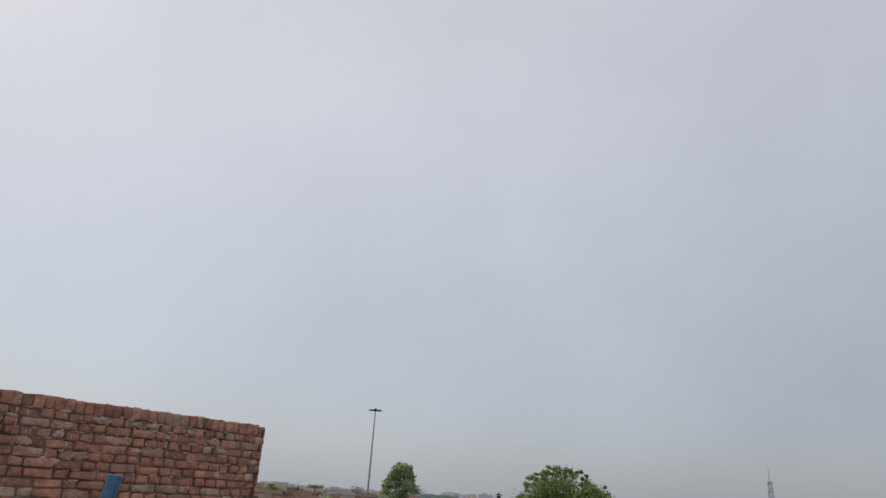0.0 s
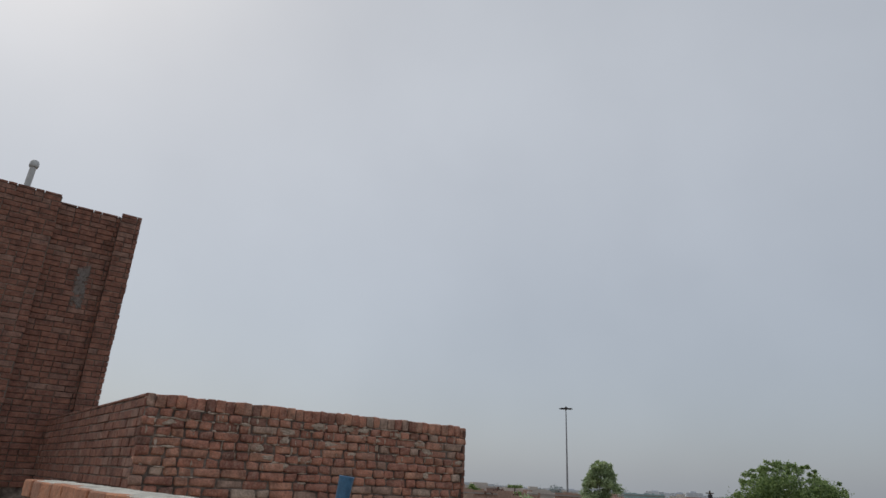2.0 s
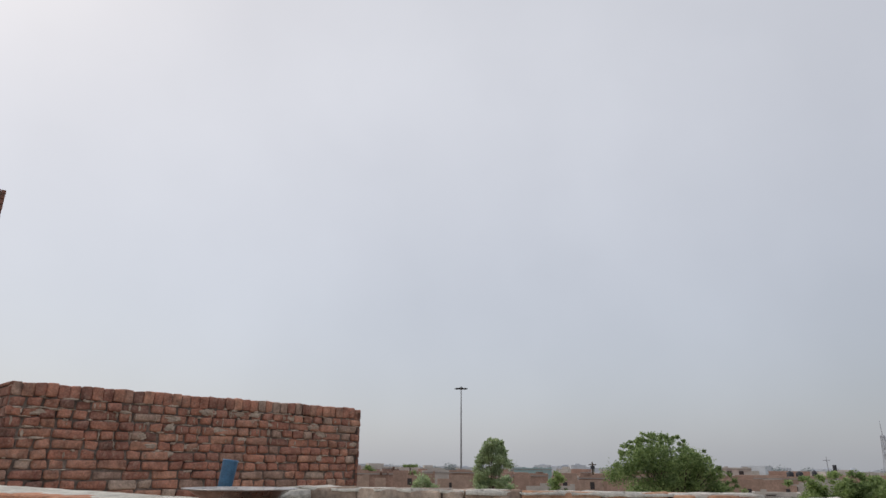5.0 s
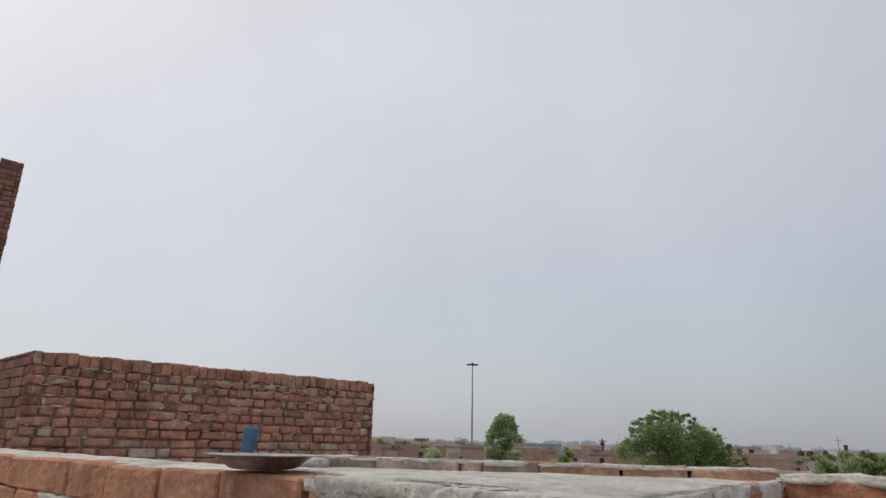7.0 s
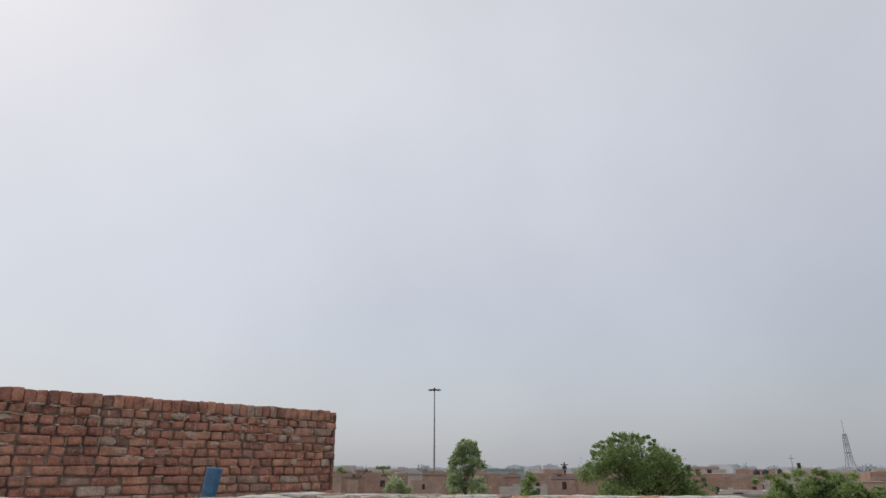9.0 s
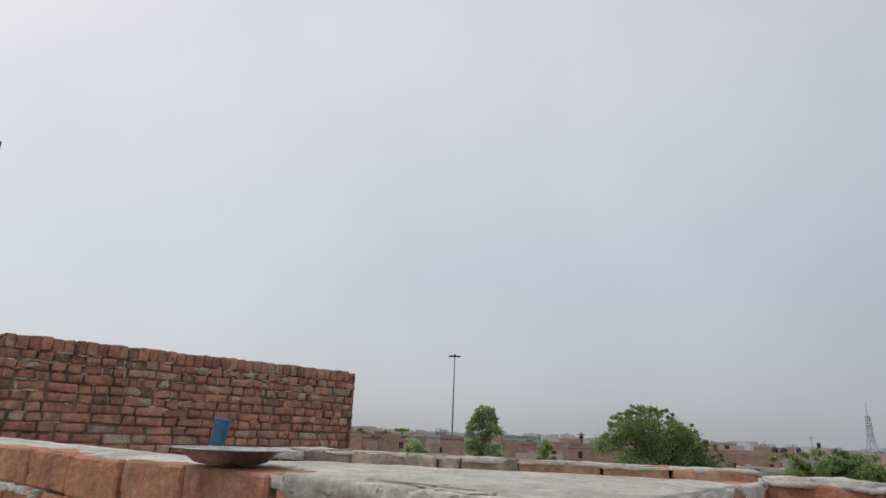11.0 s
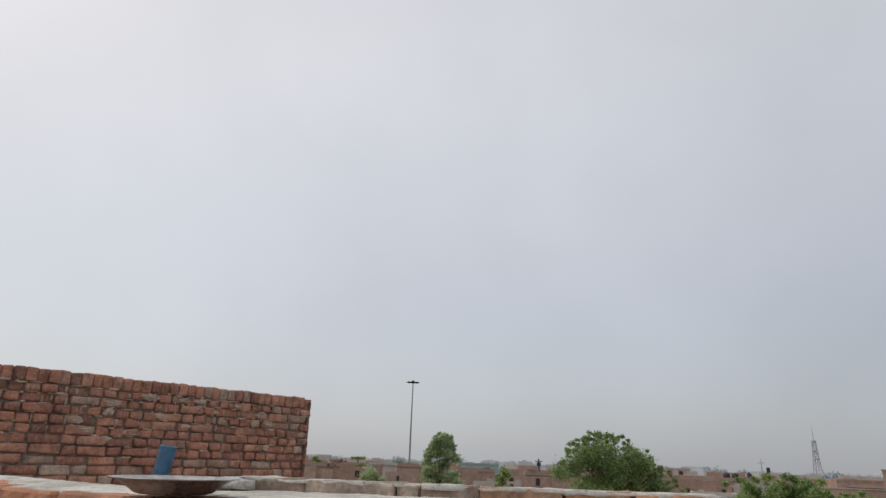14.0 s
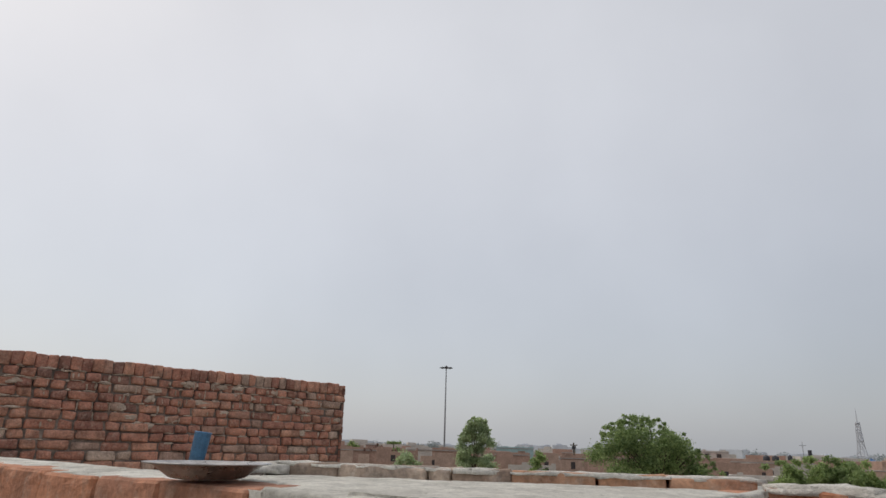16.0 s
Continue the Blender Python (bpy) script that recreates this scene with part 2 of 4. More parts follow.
def leaf_build(lo, hi):
    def build(n, l, bsdf):
        rnd = n.new("ShaderNodeNewGeometry").outputs["Random Per Island"]
        c = ramp(n, l, rnd, [(0.0, lo), (0.55, tuple((a + b) / 2 for a, b in zip(lo, hi))), (1.0, hi)]).outputs[0]
        big = position_noise(n, l, 0.9, 4, 0.6)
        t = ramp(n, l, big.outputs[0], [(0.35, (0.75, 0.78, 0.75)), (0.65, (1.2, 1.15, 1.05))]).outputs[0]
        col = mix(n, l, 1.0, c, t, "MULTIPLY")
        l.new(col, bsdf.inputs["Base Color"])
        bsdf.inputs["Roughness"].default_value = 0.6
        thin_leaf = n.new("ShaderNodeBsdfTranslucent")
        l.new(col, thin_leaf.inputs["Color"])
        both = n.new("ShaderNodeMixShader")
        both.inputs[0].default_value = 0.5
        l.new(bsdf.outputs[0], both.inputs[1])
        l.new(thin_leaf.outputs[0], both.inputs[2])
        l.new(both.outputs[0], n["Material Output"].inputs["Surface"])
    return build


M_LEAF = material("broad_green_leaves", leaf_build((0.135, 0.21, 0.075), (0.41, 0.52, 0.23)))
M_LEAF2 = material("grey_green_leaves", leaf_build((0.28, 0.37, 0.20), (0.56, 0.65, 0.42)))
M_LEAF3 = material("bright_green_leaves", leaf_build((0.19, 0.27, 0.10), (0.43, 0.54, 0.24)))

# ---- building helpers ----


def mesh_from(bm, name):
    me = bpy.data.meshes.new(name)
    bm.normal_update()
    bm.to_mesh(me)
    bm.free()
    return me


def part(name, bm, mat, parent=None, label=""):
    me = mesh_from(bm, name) if isinstance(bm, bmesh.types.BMesh) else bm
    if mat is not None and not me.materials:
        me.materials.append(mat)
    ob = new(name, me)
    if parent is not None:
        ob.parent = parent
    return tagged(ob, label)


def thing(name, at=(0, 0, 0), rz=0.0, label="", category="", group="", kind=""):
    ob = new(name)
    ob.matrix_basis = Matrix.Translation(at) @ Matrix.Rotation(rz, 4, "Z")
    return tagged(ob, label, category, group, kind)


def add_box(bm, x0, x1, y0, y1, z0, z1, bevel=0.0):
    v = [bm.verts.new((x, y, z)) for z in (z0, z1) for y in (y0, y1) for x in (x0, x1)]
    faces = [bm.faces.new([v[i] for i in f]) for f in ((0, 2, 3, 1), (4, 5, 7, 6), (0, 1, 5, 4), (2, 6, 7, 3), (0, 4, 6, 2), (1, 3, 7, 5))]
    if bevel:
        bmesh.ops.bevel(bm, geom=list({e for f in faces for e in f.edges}), offset=bevel, segments=1, affect="EDGES")
    return faces


def box(x0, x1, y0, y1, z0, z1, bevel=0.0):
    bm = bmesh.new()
    add_box(bm, x0, x1, y0, y1, z0, z1, bevel)
    return bm


def tube(bm, p0, p1, r0, r1, sides=8, caps=True):
    p0, p1 = Vector(p0), Vector(p1)
    q = (p1 - p0).to_track_quat("Z", "Y")
    rings = []
    for p, r in ((p0, r0), (p1, r1)):
        rings.append([bm.verts.new(p + q @ Vector((r * math.cos(a), r * math.sin(a), 0))) for a in (2 * math.pi * i / sides for i in range(sides))])
    for i in range(sides):
        bm.faces.new((rings[0][i], rings[0][(i + 1) % sides], rings[1][(i + 1) % sides], rings[1][i]))
    if caps:
        bm.faces.new(rings[0][::-1])
        bm.faces.new(rings[1])
    return bm


def lathe(profile, sides=40):
    """A closed turned solid from (radius, height) pairs."""
    bm = bmesh.new()
    rings = [[bm.verts.new((r * math.cos(2 * math.pi * i / sides), r * math.sin(2 * math.pi * i / sides), z)) for i in range(sides)] for r, z in profile]
    for a, b in zip(rings, rings[1:]):
        for i in range(sides):
            bm.faces.new((a[i], a[(i + 1) % sides], b[(i + 1) % sides], b[i]))
    bm.faces.new(rings[0][::-1])
    bm.faces.new(rings[-1])
    for f in bm.faces:
        f.smooth = len(f.verts) == 4
    return bm


def prism(points, z0, z1):
    bm = bmesh.new()
    lo = [bm.verts.new((x, y, z0)) for x, y in points]
    hi = [bm.verts.new((x, y, z1)) for x, y in points]
    n = len(points)
    for i in range(n):
        bm.faces.new((lo[i], lo[(i + 1) % n], hi[(i + 1) % n], hi[i]))
    bm.faces.new(lo[::-1])
    bm.faces.new(hi)
    bmesh.ops.recalc_face_normals(bm, faces=bm.faces)
    return bm


rng = random.Random(7)


def brick_data(length, depth, height, seed, mat, chamfer=0.007, wear=0.004):
    """A worn brick: a chamfered block with shifted corners, face towards -y, its back bottom left corner at the origin."""
    r = random.Random(seed)
    bm = box(-length / 2, length / 2, 0, depth, -height / 2, height / 2)
    bmesh.ops.bevel(bm, geom=[e for e in bm.edges if any(v.co.y < 0.01 for v in e.verts)], offset=chamfer, segments=2, profile=0.55, affect="EDGES")
    off = Vector((r.uniform(0, 90), r.uniform(0, 90), r.uniform(0, 90)))
    for v in bm.verts:
        v.co += noise.noise_vector(v.co * 14 + off) * wear * 1.6 + noise.noise_vector(v.co * 60 + off) * wear * 0.5
    for f in bm.faces:
        f.smooth = True
    me = mesh_from(bm, "brick")
    me.materials.append(mat)
    return me


def worn_brick(length, depth, height, seed, mat):
    """A near brick with chipped, rounded edges and a pitted face."""
    bm = box(-length / 2, length / 2, 0, depth, -height / 2, height / 2, 0.0045)
    front = [e for e in bm.edges if all(v.co.y < depth * 0.3 for v in e.verts)]
    bmesh.ops.subdivide_edges(bm, edges=front, cuts=5, use_grid_fill=True)
    off = Vector((seed * 1.3, seed * 0.7, seed * 2.1))
    for v in bm.verts:
        edge = min(length / 2 - abs(v.co.x), height / 2 - abs(v.co.z))
        chip = max(0.0, noise.noise(v.co * 45 + off)) * (0.006 if edge < 0.010 else 0.0016)
        if v.co.y < depth * 0.3:
            v.co.y += chip + 0.002 * noise.noise(v.co * 110 + off)
        v.co.x += 0.002 * noise.noise(v.co * 40 + off * 2)
        v.co.z += 0.0022 * noise.noise(v.co * 30 + off * 3)
    me = mesh_from(bm, "brick")
    me.materials.append(mat)
    return me


def wall_frame(origin, direction):
    """A frame whose x runs along a wall, y into it (to the left of x) and z up."""
    d = Vector((direction[0], direction[1], 0)).normalized()
    n = Vector((-d.y, d.x, 0))
    return Matrix(((d.x, n.x, 0, origin[0]), (d.y, n.y, 0, origin[1]), (0, 0, 1, 0), (0, 0, 0, 1)))


def lift(p):
    """The top course climbs a little from the far end to the blunt corner."""
    along = (Vector((p[0], p[1], 0)) - A5).dot(-A_DIR)
    return 0.008 * max(0.0, min(1.0, 1.0 + along))


def rim_distance(p, a, b):
    """The distance in plan of p from the line between a and b."""
    dx, dy = b[0] - a[0], b[1] - a[1]
    k = max(0.0, min(1.0, ((p.x - a[0]) * dx + (p.y - a[1]) * dy) / (dx * dx + dy * dy)))
    return math.hypot(p.x - a[0] - k * dx, p.y - a[1] - k * dy)


def cement_sheet(outline, z_low, z_top, cuts, rough, seed, edge_jitter=0.006, dome=0.0, climb=False):
    """A slab of trowelled cement with a wavy rim and an uneven top."""
    r = random.Random(seed)
    pts = []
    for (x0, y0), (x1, y1) in zip(outline, outline[1:] + outline[:1]):
        k = max(1, int(math.hypot(x1 - x0, y1 - y0) / 0.03))
        for i in range(k):
            pts.append((x0 + (x1 - x0) * i / k + r.uniform(-edge_jitter, edge_jitter), y0 + (y1 - y0) * i / k + r.uniform(-edge_jitter, edge_jitter)))
    bm = bmesh.new()
    top = [bm.verts.new((x, y, z_top)) for x, y in pts]
    face = bm.faces.new(top)
    ret = bmesh.ops.extrude_face_region(bm, geom=[face])
    low = [g for g in ret["geom"] if isinstance(g, bmesh.types.BMVert)]
    for v in low:
        v.co.z = z_low - r.uniform(0, 0.006)
    bmesh.ops.recalc_face_normals(bm, faces=bm.faces)
    tops = [f for f in bm.faces if f.normal.z > 0.9]
    bmesh.ops.triangulate(bm, faces=tops)
    for _ in range(cuts):
        inner = [e for e in bm.edges if e.calc_length() > 0.035 and all(v.co.z > z_low + 0.001 for v in e.verts)]
        bmesh.ops.subdivide_edges(bm, edges=inner, cuts=1)
        bmesh.ops.triangulate(bm, faces=[f for f in bm.faces if len(f.verts) > 4])
    for v in bm.verts:
        if v.co.z > z_low + 0.001:
            p = Vector((v.co.x, v.co.y, 0))
            rim = min(rim_distance(v.co, a, b) for a, b in zip(outline, outline[1:] + outline[:1]))
            share = min(1.0, rim / 0.09)
            v.co.z += dome * share * share * (3 - 2 * share)
            v.co.z += rough * (noise.noise(p * 9) + 0.6 * noise.noise(p * 27 + Vector((5, 2, 1))) + 0.35 * noise.noise(p * 70))
    if climb:
        for v in bm.verts:
            v.co.z += lift(v.co)
    for f in bm.faces:
        f.smooth = True
    return bm


def face_patch(width, height, thick, seed, top=9.0, rough=1.0, step=0.006):
    """Mortar slapped on a wall face: folded, pitted, with a ragged rim; x along, z up, thickness towards -y."""
    bm = bmesh.new()
    nx, nz = max(8, int(width / step)), max(7, int(height / step))
    grid = {}
    off = Vector((seed * 3.1, seed * 1.7, 0))
    for i in range(nx + 1):
        for j in range(nz + 1):
            u, w = 2 * i / nx - 1, 2 * j / nz - 1
            p = Vector((i * step, j * step, 0)) + off
            edge = 0.78 - max(abs(u) ** 1.7, abs(w) ** 1.7) - 5.0 * max(0.0, max(abs(u), abs(w)) - 0.80) + 0.95 * noise.noise(p * 10) + 0.8 * noise.noise(p * 23) + 0.45 * noise.noise(p * 48) + 0.25 * noise.noise(p * 110)
            fold = 1 - abs(noise.noise(p * 17 + Vector((3, 7, 1)))) * 2.4
            crumb = 1 - abs(noise.noise(p * 46 + Vector((1, 2, 8)))) * 2.0
            pit = max(0.0, noise.noise(p * 38 + Vector((8, 1, 4))) - 0.32) * 2.2
            body = 0.55 + rough * (0.26 * fold + 0.26 * crumb + 0.16 * noise.noise(p * 120) - pit)
            y = -0.8 * thick * min(1.0, edge * 2.6) * max(0.12, body) if edge > 0 else 0.014 * min(1.0, -edge * 4)
            wob = 0.006 * noise.noise(p * 30 + Vector((9, 9, 9)))
            z = w * height / 2 + wob
            if z > top:
                y, z = y + 0.6 * (z - top), top + 0.08 * (z - top)
            grid[i, j] = bm.verts.new((u * width / 2 + wob, min(y, 0.016), z))
    for i in range(nx):
        for j in range(nz):
            bm.faces.new((grid[i, j], grid[i + 1, j], grid[i + 1, j + 1], grid[i, j + 1]))
    rim = [grid[i, 0] for i in range(nx + 1)] + [grid[nx, j] for j in range(1, nz + 1)] + [grid[i, nz] for i in range(nx - 1, -1, -1)] + [grid[0, j] for j in range(nz - 1, 0, -1)]
    back = [bm.verts.new((v.co.x, 0.02, v.co.z)) for v in rim]
    k = len(rim)
    for i in range(k):
        bm.faces.new((rim[(i + 1) % k], rim[i], back[i], back[(i + 1) % k]))
    bm.faces.new(back)
    for f in bm.faces:
        f.smooth = True
    return bm


# ---- ground and the two roofs ----
bm = bmesh.new()
bmesh.ops.create_grid(bm, x_segments=40, y_segments=40, size=3000)
tagged(part("ground", bm, M_GROUND), "dusty flat earth with patches of scrub", "ground", kind="structure")

# plan of the roof parapet: the long side, the blunt corner, the short side and the side wall
TOP = 4.85
A_DIR = Vector((-0.747, 0.665, 0))
A_NORMAL = Vector((0.665, 0.747, 0))
A5 = Vector((-0.129, 0.731, 0))
P0 = A5 + A_DIR * 3.2
Q0 = P0 + A_NORMAL * 0.185
J = A5 + A_DIR * 0.34 + A_NORMAL * 0.262
R1, G = Vector((0.215, 0.425, 0)), Vector((0.92, 1.32, 0))
E, F, H = Vector((0.95, 1.47, 0)), Vector((0.19, 1.60, 0)), Vector((-0.33, 1.74, 0))
outline = [P0, R1, G, E, F, H, J, Q0]


def inset(points, d):
    c = sum(points, Vector()) / len(points)
    out = []
    n = len(points)
    for i in range(n):
        a, b, e = points[i - 1], points[i], points[(i + 1) % n]
        d0, d1 = (b - a).normalized(), (e - b).normalized()
        n0, n1 = Vector((-d0.y, d0.x, 0)), Vector((-d1.y, d1.x, 0))
        m = (n0 + n1).normalized()
        out.append(b + m * d / max(0.4, m.dot(n0)))
    return out


body = inset(outline, 0.024)
parapet = thing("parapet_wall", label="low brick roof parapet with rough grey cement on top", category="wall", kind="structure")
part("wall_core", prism([(p.x, p.y) for p in body], 3.4, TOP - 0.044), M_JOINT, parapet)
cap_line = inset([P0 + A_NORMAL * 0.016, A5 + A_DIR * 0.05 + A_NORMAL * 0.014, A5 - A_DIR * 0.05, R1] + outline[2:], 0.002)
RIDGE = [Vector((-0.30, 1.60, 0)), Vector((0.175, 1.40, 0)), Vector((0.85, 1.275, 0))]
bm = cement_sheet([(p.x, p.y) for p in cap_line], TOP - 0.022, TOP - 0.008, 5, 0.0036, 3, 0.006, 0.005, True)
for v in bm.verts:
    near = max(0.0, 1 - min(rim_distance(v.co, p, q) for p, q in zip(RIDGE, RIDGE[1:])) / 0.42)
    v.co.z -= 0.016 * near * near * (3 - 2 * near) + 0.002 * max(0.0, noise.noise(Vector((v.co.x, v.co.y, 0)) * 40))
part("cement_top", bm, M_CEMENT, parapet, "trowelled grey cement top")

# side wall that runs back along the roof
side = thing("parapet_wall", label="brick side parapet with a crumbling cement cap", category="wall", kind="structure")
S0, S1 = Vector((0.785, 1.160, 0)), Vector((2.34, -1.40, 0))
S_TOP = TOP + 0.010
S_OUT = Vector((0.085, 0.052, 0))
part("wall_core", prism([(p.x, p.y) for p in (S1 + S_OUT * 0.1, S1 + S_OUT, S0 + S_OUT, S0 + S_OUT * 0.1)], 3.4, S_TOP - 0.022), M_JOINT, side)
part("cement_top", cement_sheet([(p.x, p.y) for p in (S1 - S_OUT * 0.03, S1 + S_OUT * 1.05, S0 + S_OUT * 1.05, S0 - S_OUT * 0.03)], S_TOP - 0.014, S_TOP - 0.006, 5, 0.0065, 11, 0.011, 0.003), M_CAP, side)

part("cement_lump", cement_sheet([(p.x, p.y) for p in (S0 + S_OUT * 0.1, S0 + (S1 - S0) * 0.07 + S_OUT * 0.05, S0 + (S1 - S0) * 0.075 + S_OUT * 0.8, S0 + S_OUT * 0.9)], S_TOP - 0.008, S_TOP + 0.0, 3, 0.006, 12, 0.010, 0.012), M_CAP, side)
tagged(part("roof_slab", prism([(-2.6, 2.8), (-3.6, 0.6), (-3.0, -2.6), (2.6, -2.6), (2.35, -1.5), (0.88, 1.2), (0.85, 1.38), (0.15, 1.5)], 3.4, 3.7), M_ROOF), "dusty cement roof terrace", "roof", kind="structure")
own = thing("house_wall", label="brick house below the roof terrace", category="wall", kind="structure")
part("wall_core", prism([(-2.55, 2.75), (-3.55, 0.6), (-2.95, -2.55), (2.55, -2.55), (2.30, -1.45), (0.85, 1.18), (0.82, 1.36), (0.15, 1.47)], 0.0, 3.4), M_FARBRICK, own)

# ---- neighbour's roof wall ----
W_R, W_L = Vector((-0.722, 7.244, 0)), Vector((-3.30, 4.925, 0))
W_TOP = 5.555
W_DIR = (W_R - W_L).normalized()
W_LEN = (W_R - W_L).length
wall_w = thing("neighbour_wall", label="weathered red brick roof wall with upright top course", category="wall", kind="structure")
wf = wall_frame(W_L, W_DIR)
core = part("wall_core", box(0.016, W_LEN - 0.004, 0.020, 0.226, 0.0, W_TOP - 0.02), M_MORTAR, wall_w)
core.matrix_basis = wf
# return wall to the tower
R_DIR = Vector((-0.735, 0.678, 0))
R_LEN = 5.2
rf = wall_frame(W_L + R_DIR * R_LEN, -R_DIR)
wall_ret = thing("neighbour_wall", label="dark brick return wall of the neighbouring roof", category="wall", kind="structure")
core = part("wall_core", box(0, R_LEN - 0.012, 0.012, 0.226, 0.0, W_TOP - 0.015), M_MORTAR, wall_ret)
core.matrix_basis = rf
slab = part("neighbour_roof", prism([(-3.2, 5.3), (-0.95, 7.35), (-4.6, 10.9), (-6.9, 8.7)], 4.0, 4.2), M_ROOF)
tagged(slab, "cement roof of the neighbouring house", "roof", kind="structure")

# ---- tall brick stair tower ----
T_R, T_L = Vector((-6.534, 8.675, 0)), Vector((-9.374, 5.895, 0))
T_DIR = (T_R - T_L).normalized()
T_LEN = (T_R - T_L).length
T_TOP = 8.83
tf = wall_frame(T_L, T_DIR)
tower = thing("brick_tower", label="tall unplastered dark red brick stair tower with corner piers", category="building")
tower_core = part("wall_core", box(0.02, T_LEN - 0.02, 0.02, 2.6, 0, T_TOP - 0.03), M_MORTAR, tower)
tower_core.matrix_basis = tf


def brick_field(x0, x1, z0, z1, y, seed, course=0.084):
    """Many bricks in one mesh: each a chamfered front block of its own."""
    r = random.Random(seed)
    bm = bmesh.new()
    row, z = 0, z0
    while z < z1 - 0.02:
        x = x0 - (0.12 if row % 2 else 0)
        while x < x1:
            ln = r.choice((0.23, 0.23, 0.112))
            a, b = max(x, x0), min(x + ln, x1)
            if b - a > 0.03:
                dy = r.uniform(-0.007, 0.005)
                zc = z + r.uniform(-0.003, 0.003)
                h = min(0.072, z1 - zc)
                lo = [bm.verts.new(p) for p in ((a, y + 0.04, zc), (b, y + 0.04, zc), (b, y + 0.04, zc + h), (a, y + 0.04, zc + h))]
                c = 0.006
                hi = [bm.verts.new(p) for p in ((a + c, y + dy, zc + c), (b - c, y + dy, zc + c), (b - c, y + dy, zc + h - c), (a + c, y + dy, zc + h - c))]
                mid = [bm.verts.new((v.co.x, y + dy + c, v.co.z)) for v in lo]
                for i in range(4):
                    j = (i + 1) % 4
                    bm.faces.new((lo[i], lo[j], mid[j], mid[i]))
                    bm.faces.new((mid[i], mid[j], hi[j], hi[i]))
                bm.faces.new(hi)
            x += ln + 0.011
        row += 1
        z += course
    bm.normal_update()
    return bm


def set_stuff(ob):
    ob["kind"] = "stuff"
    return ob


PIER = 0.30
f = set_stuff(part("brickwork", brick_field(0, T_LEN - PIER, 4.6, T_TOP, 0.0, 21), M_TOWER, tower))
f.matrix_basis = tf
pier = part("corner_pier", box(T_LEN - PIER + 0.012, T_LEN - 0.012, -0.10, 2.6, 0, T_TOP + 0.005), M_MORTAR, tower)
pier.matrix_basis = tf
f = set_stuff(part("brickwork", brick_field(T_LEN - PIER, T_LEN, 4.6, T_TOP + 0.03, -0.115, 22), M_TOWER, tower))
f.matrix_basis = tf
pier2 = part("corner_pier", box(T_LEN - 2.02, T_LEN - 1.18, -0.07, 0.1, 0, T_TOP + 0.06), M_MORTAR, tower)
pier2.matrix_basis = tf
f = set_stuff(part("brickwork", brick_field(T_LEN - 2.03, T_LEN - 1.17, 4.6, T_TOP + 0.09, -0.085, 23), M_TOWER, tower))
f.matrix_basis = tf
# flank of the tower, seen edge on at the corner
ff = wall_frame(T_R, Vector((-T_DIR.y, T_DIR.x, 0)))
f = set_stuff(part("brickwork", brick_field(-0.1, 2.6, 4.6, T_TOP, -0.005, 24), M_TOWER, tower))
f.matrix_basis = ff
p = part("plaster_patch", face_patch(0.20, 0.8, 0.014, 5), M_SMEAR, tower, "grey mortar smear")
p.matrix_basis = tf @ pose(T_LEN - 0.62, 0.0, 7.55)
pipe = thing("vent_pipe", label="pale grey vent pipe with a domed cap on the tower", category="pipe")
bm = bmesh.new()
tube(bm, (0, 0, 0), (0, 0, 0.44), 0.045, 0.045, 14)
part("pipe_body", bm, M_PIPE, pipe)
part("pipe_cap", lathe([(0.062, 0.41), (0.068, 0.44), (0.066, 0.49), (0.05, 0.525), (0.02, 0.54)], 18), M_PIPE, pipe)
pipe.matrix_basis = Matrix.Translation((tf @ Vector((T_LEN - 1.68, 0.06, T_TOP + 0.045)))) @ pose(0, 0, 0, 0, 2, 0)

# ---- things on the parapet ----
plate = thing("steel_plate", (-0.217, 0.848, TOP + 0.008), 0.4, "scratched stainless steel plate lying on the parapet edge", "plate")
part("dish", lathe([(0.046, 0.0), (0.054, 0.002), (0.068, 0.012), (0.079, 0.0195), (0.0915, 0.0212), (0.092, 0.0228), (0.079, 0.0228), (0.066, 0.0142), (0.051, 0.004), (0.01, 0.0035)], 56), M_STEEL, plate)
cup = thing("blue_tumbler", (-0.372, 1.26, TOP - 0.002), 0.0, "faded blue plastic tumbler standing on the parapet", "cup")
part("cup_body", lathe([(0.0130, 0.0), (0.0150, 0.002), (0.0172, 0.077), (0.0180, 0.079), (0.0172, 0.081), (0.0158, 0.079), (0.0135, 0.006), (0.004, 0.005)], 28), M_BLUE, cup)
cup.matrix_basis = cup.matrix_basis @ pose(0, 0, 0, 0, 7, 0)

# ---- light mast ----
mast = thing("high_mast_light", (6.0, 130.0, 0), 0, "tall thin galvanised light mast with a dark lamp ring", "street light")
bm = bmesh.new()
tube(bm, (0, 0, 0), (0, 0, 20.2), 0.22, 0.10, 10)
part("pole", bm, M_GALV, mast)
part("lamp_ring", lathe([(0.30, 20.22), (0.50, 20.26), (0.55, 20.42), (0.42, 20.56), (0.15, 20.68), (0.05, 20.86)], 16), M_DARKMETAL, mast)
for i in range(8):
    a = 2 * math.pi * i / 8
    bm = box(0.5, 1.35, -0.15, 0.15, 20.28, 20.44, 0.03)
    arm = part("floodlight", bm, M_DARKMETAL, mast)
    arm.matrix_basis = Matrix.Rotation(a, 4, "Z")

# ---- trees ----


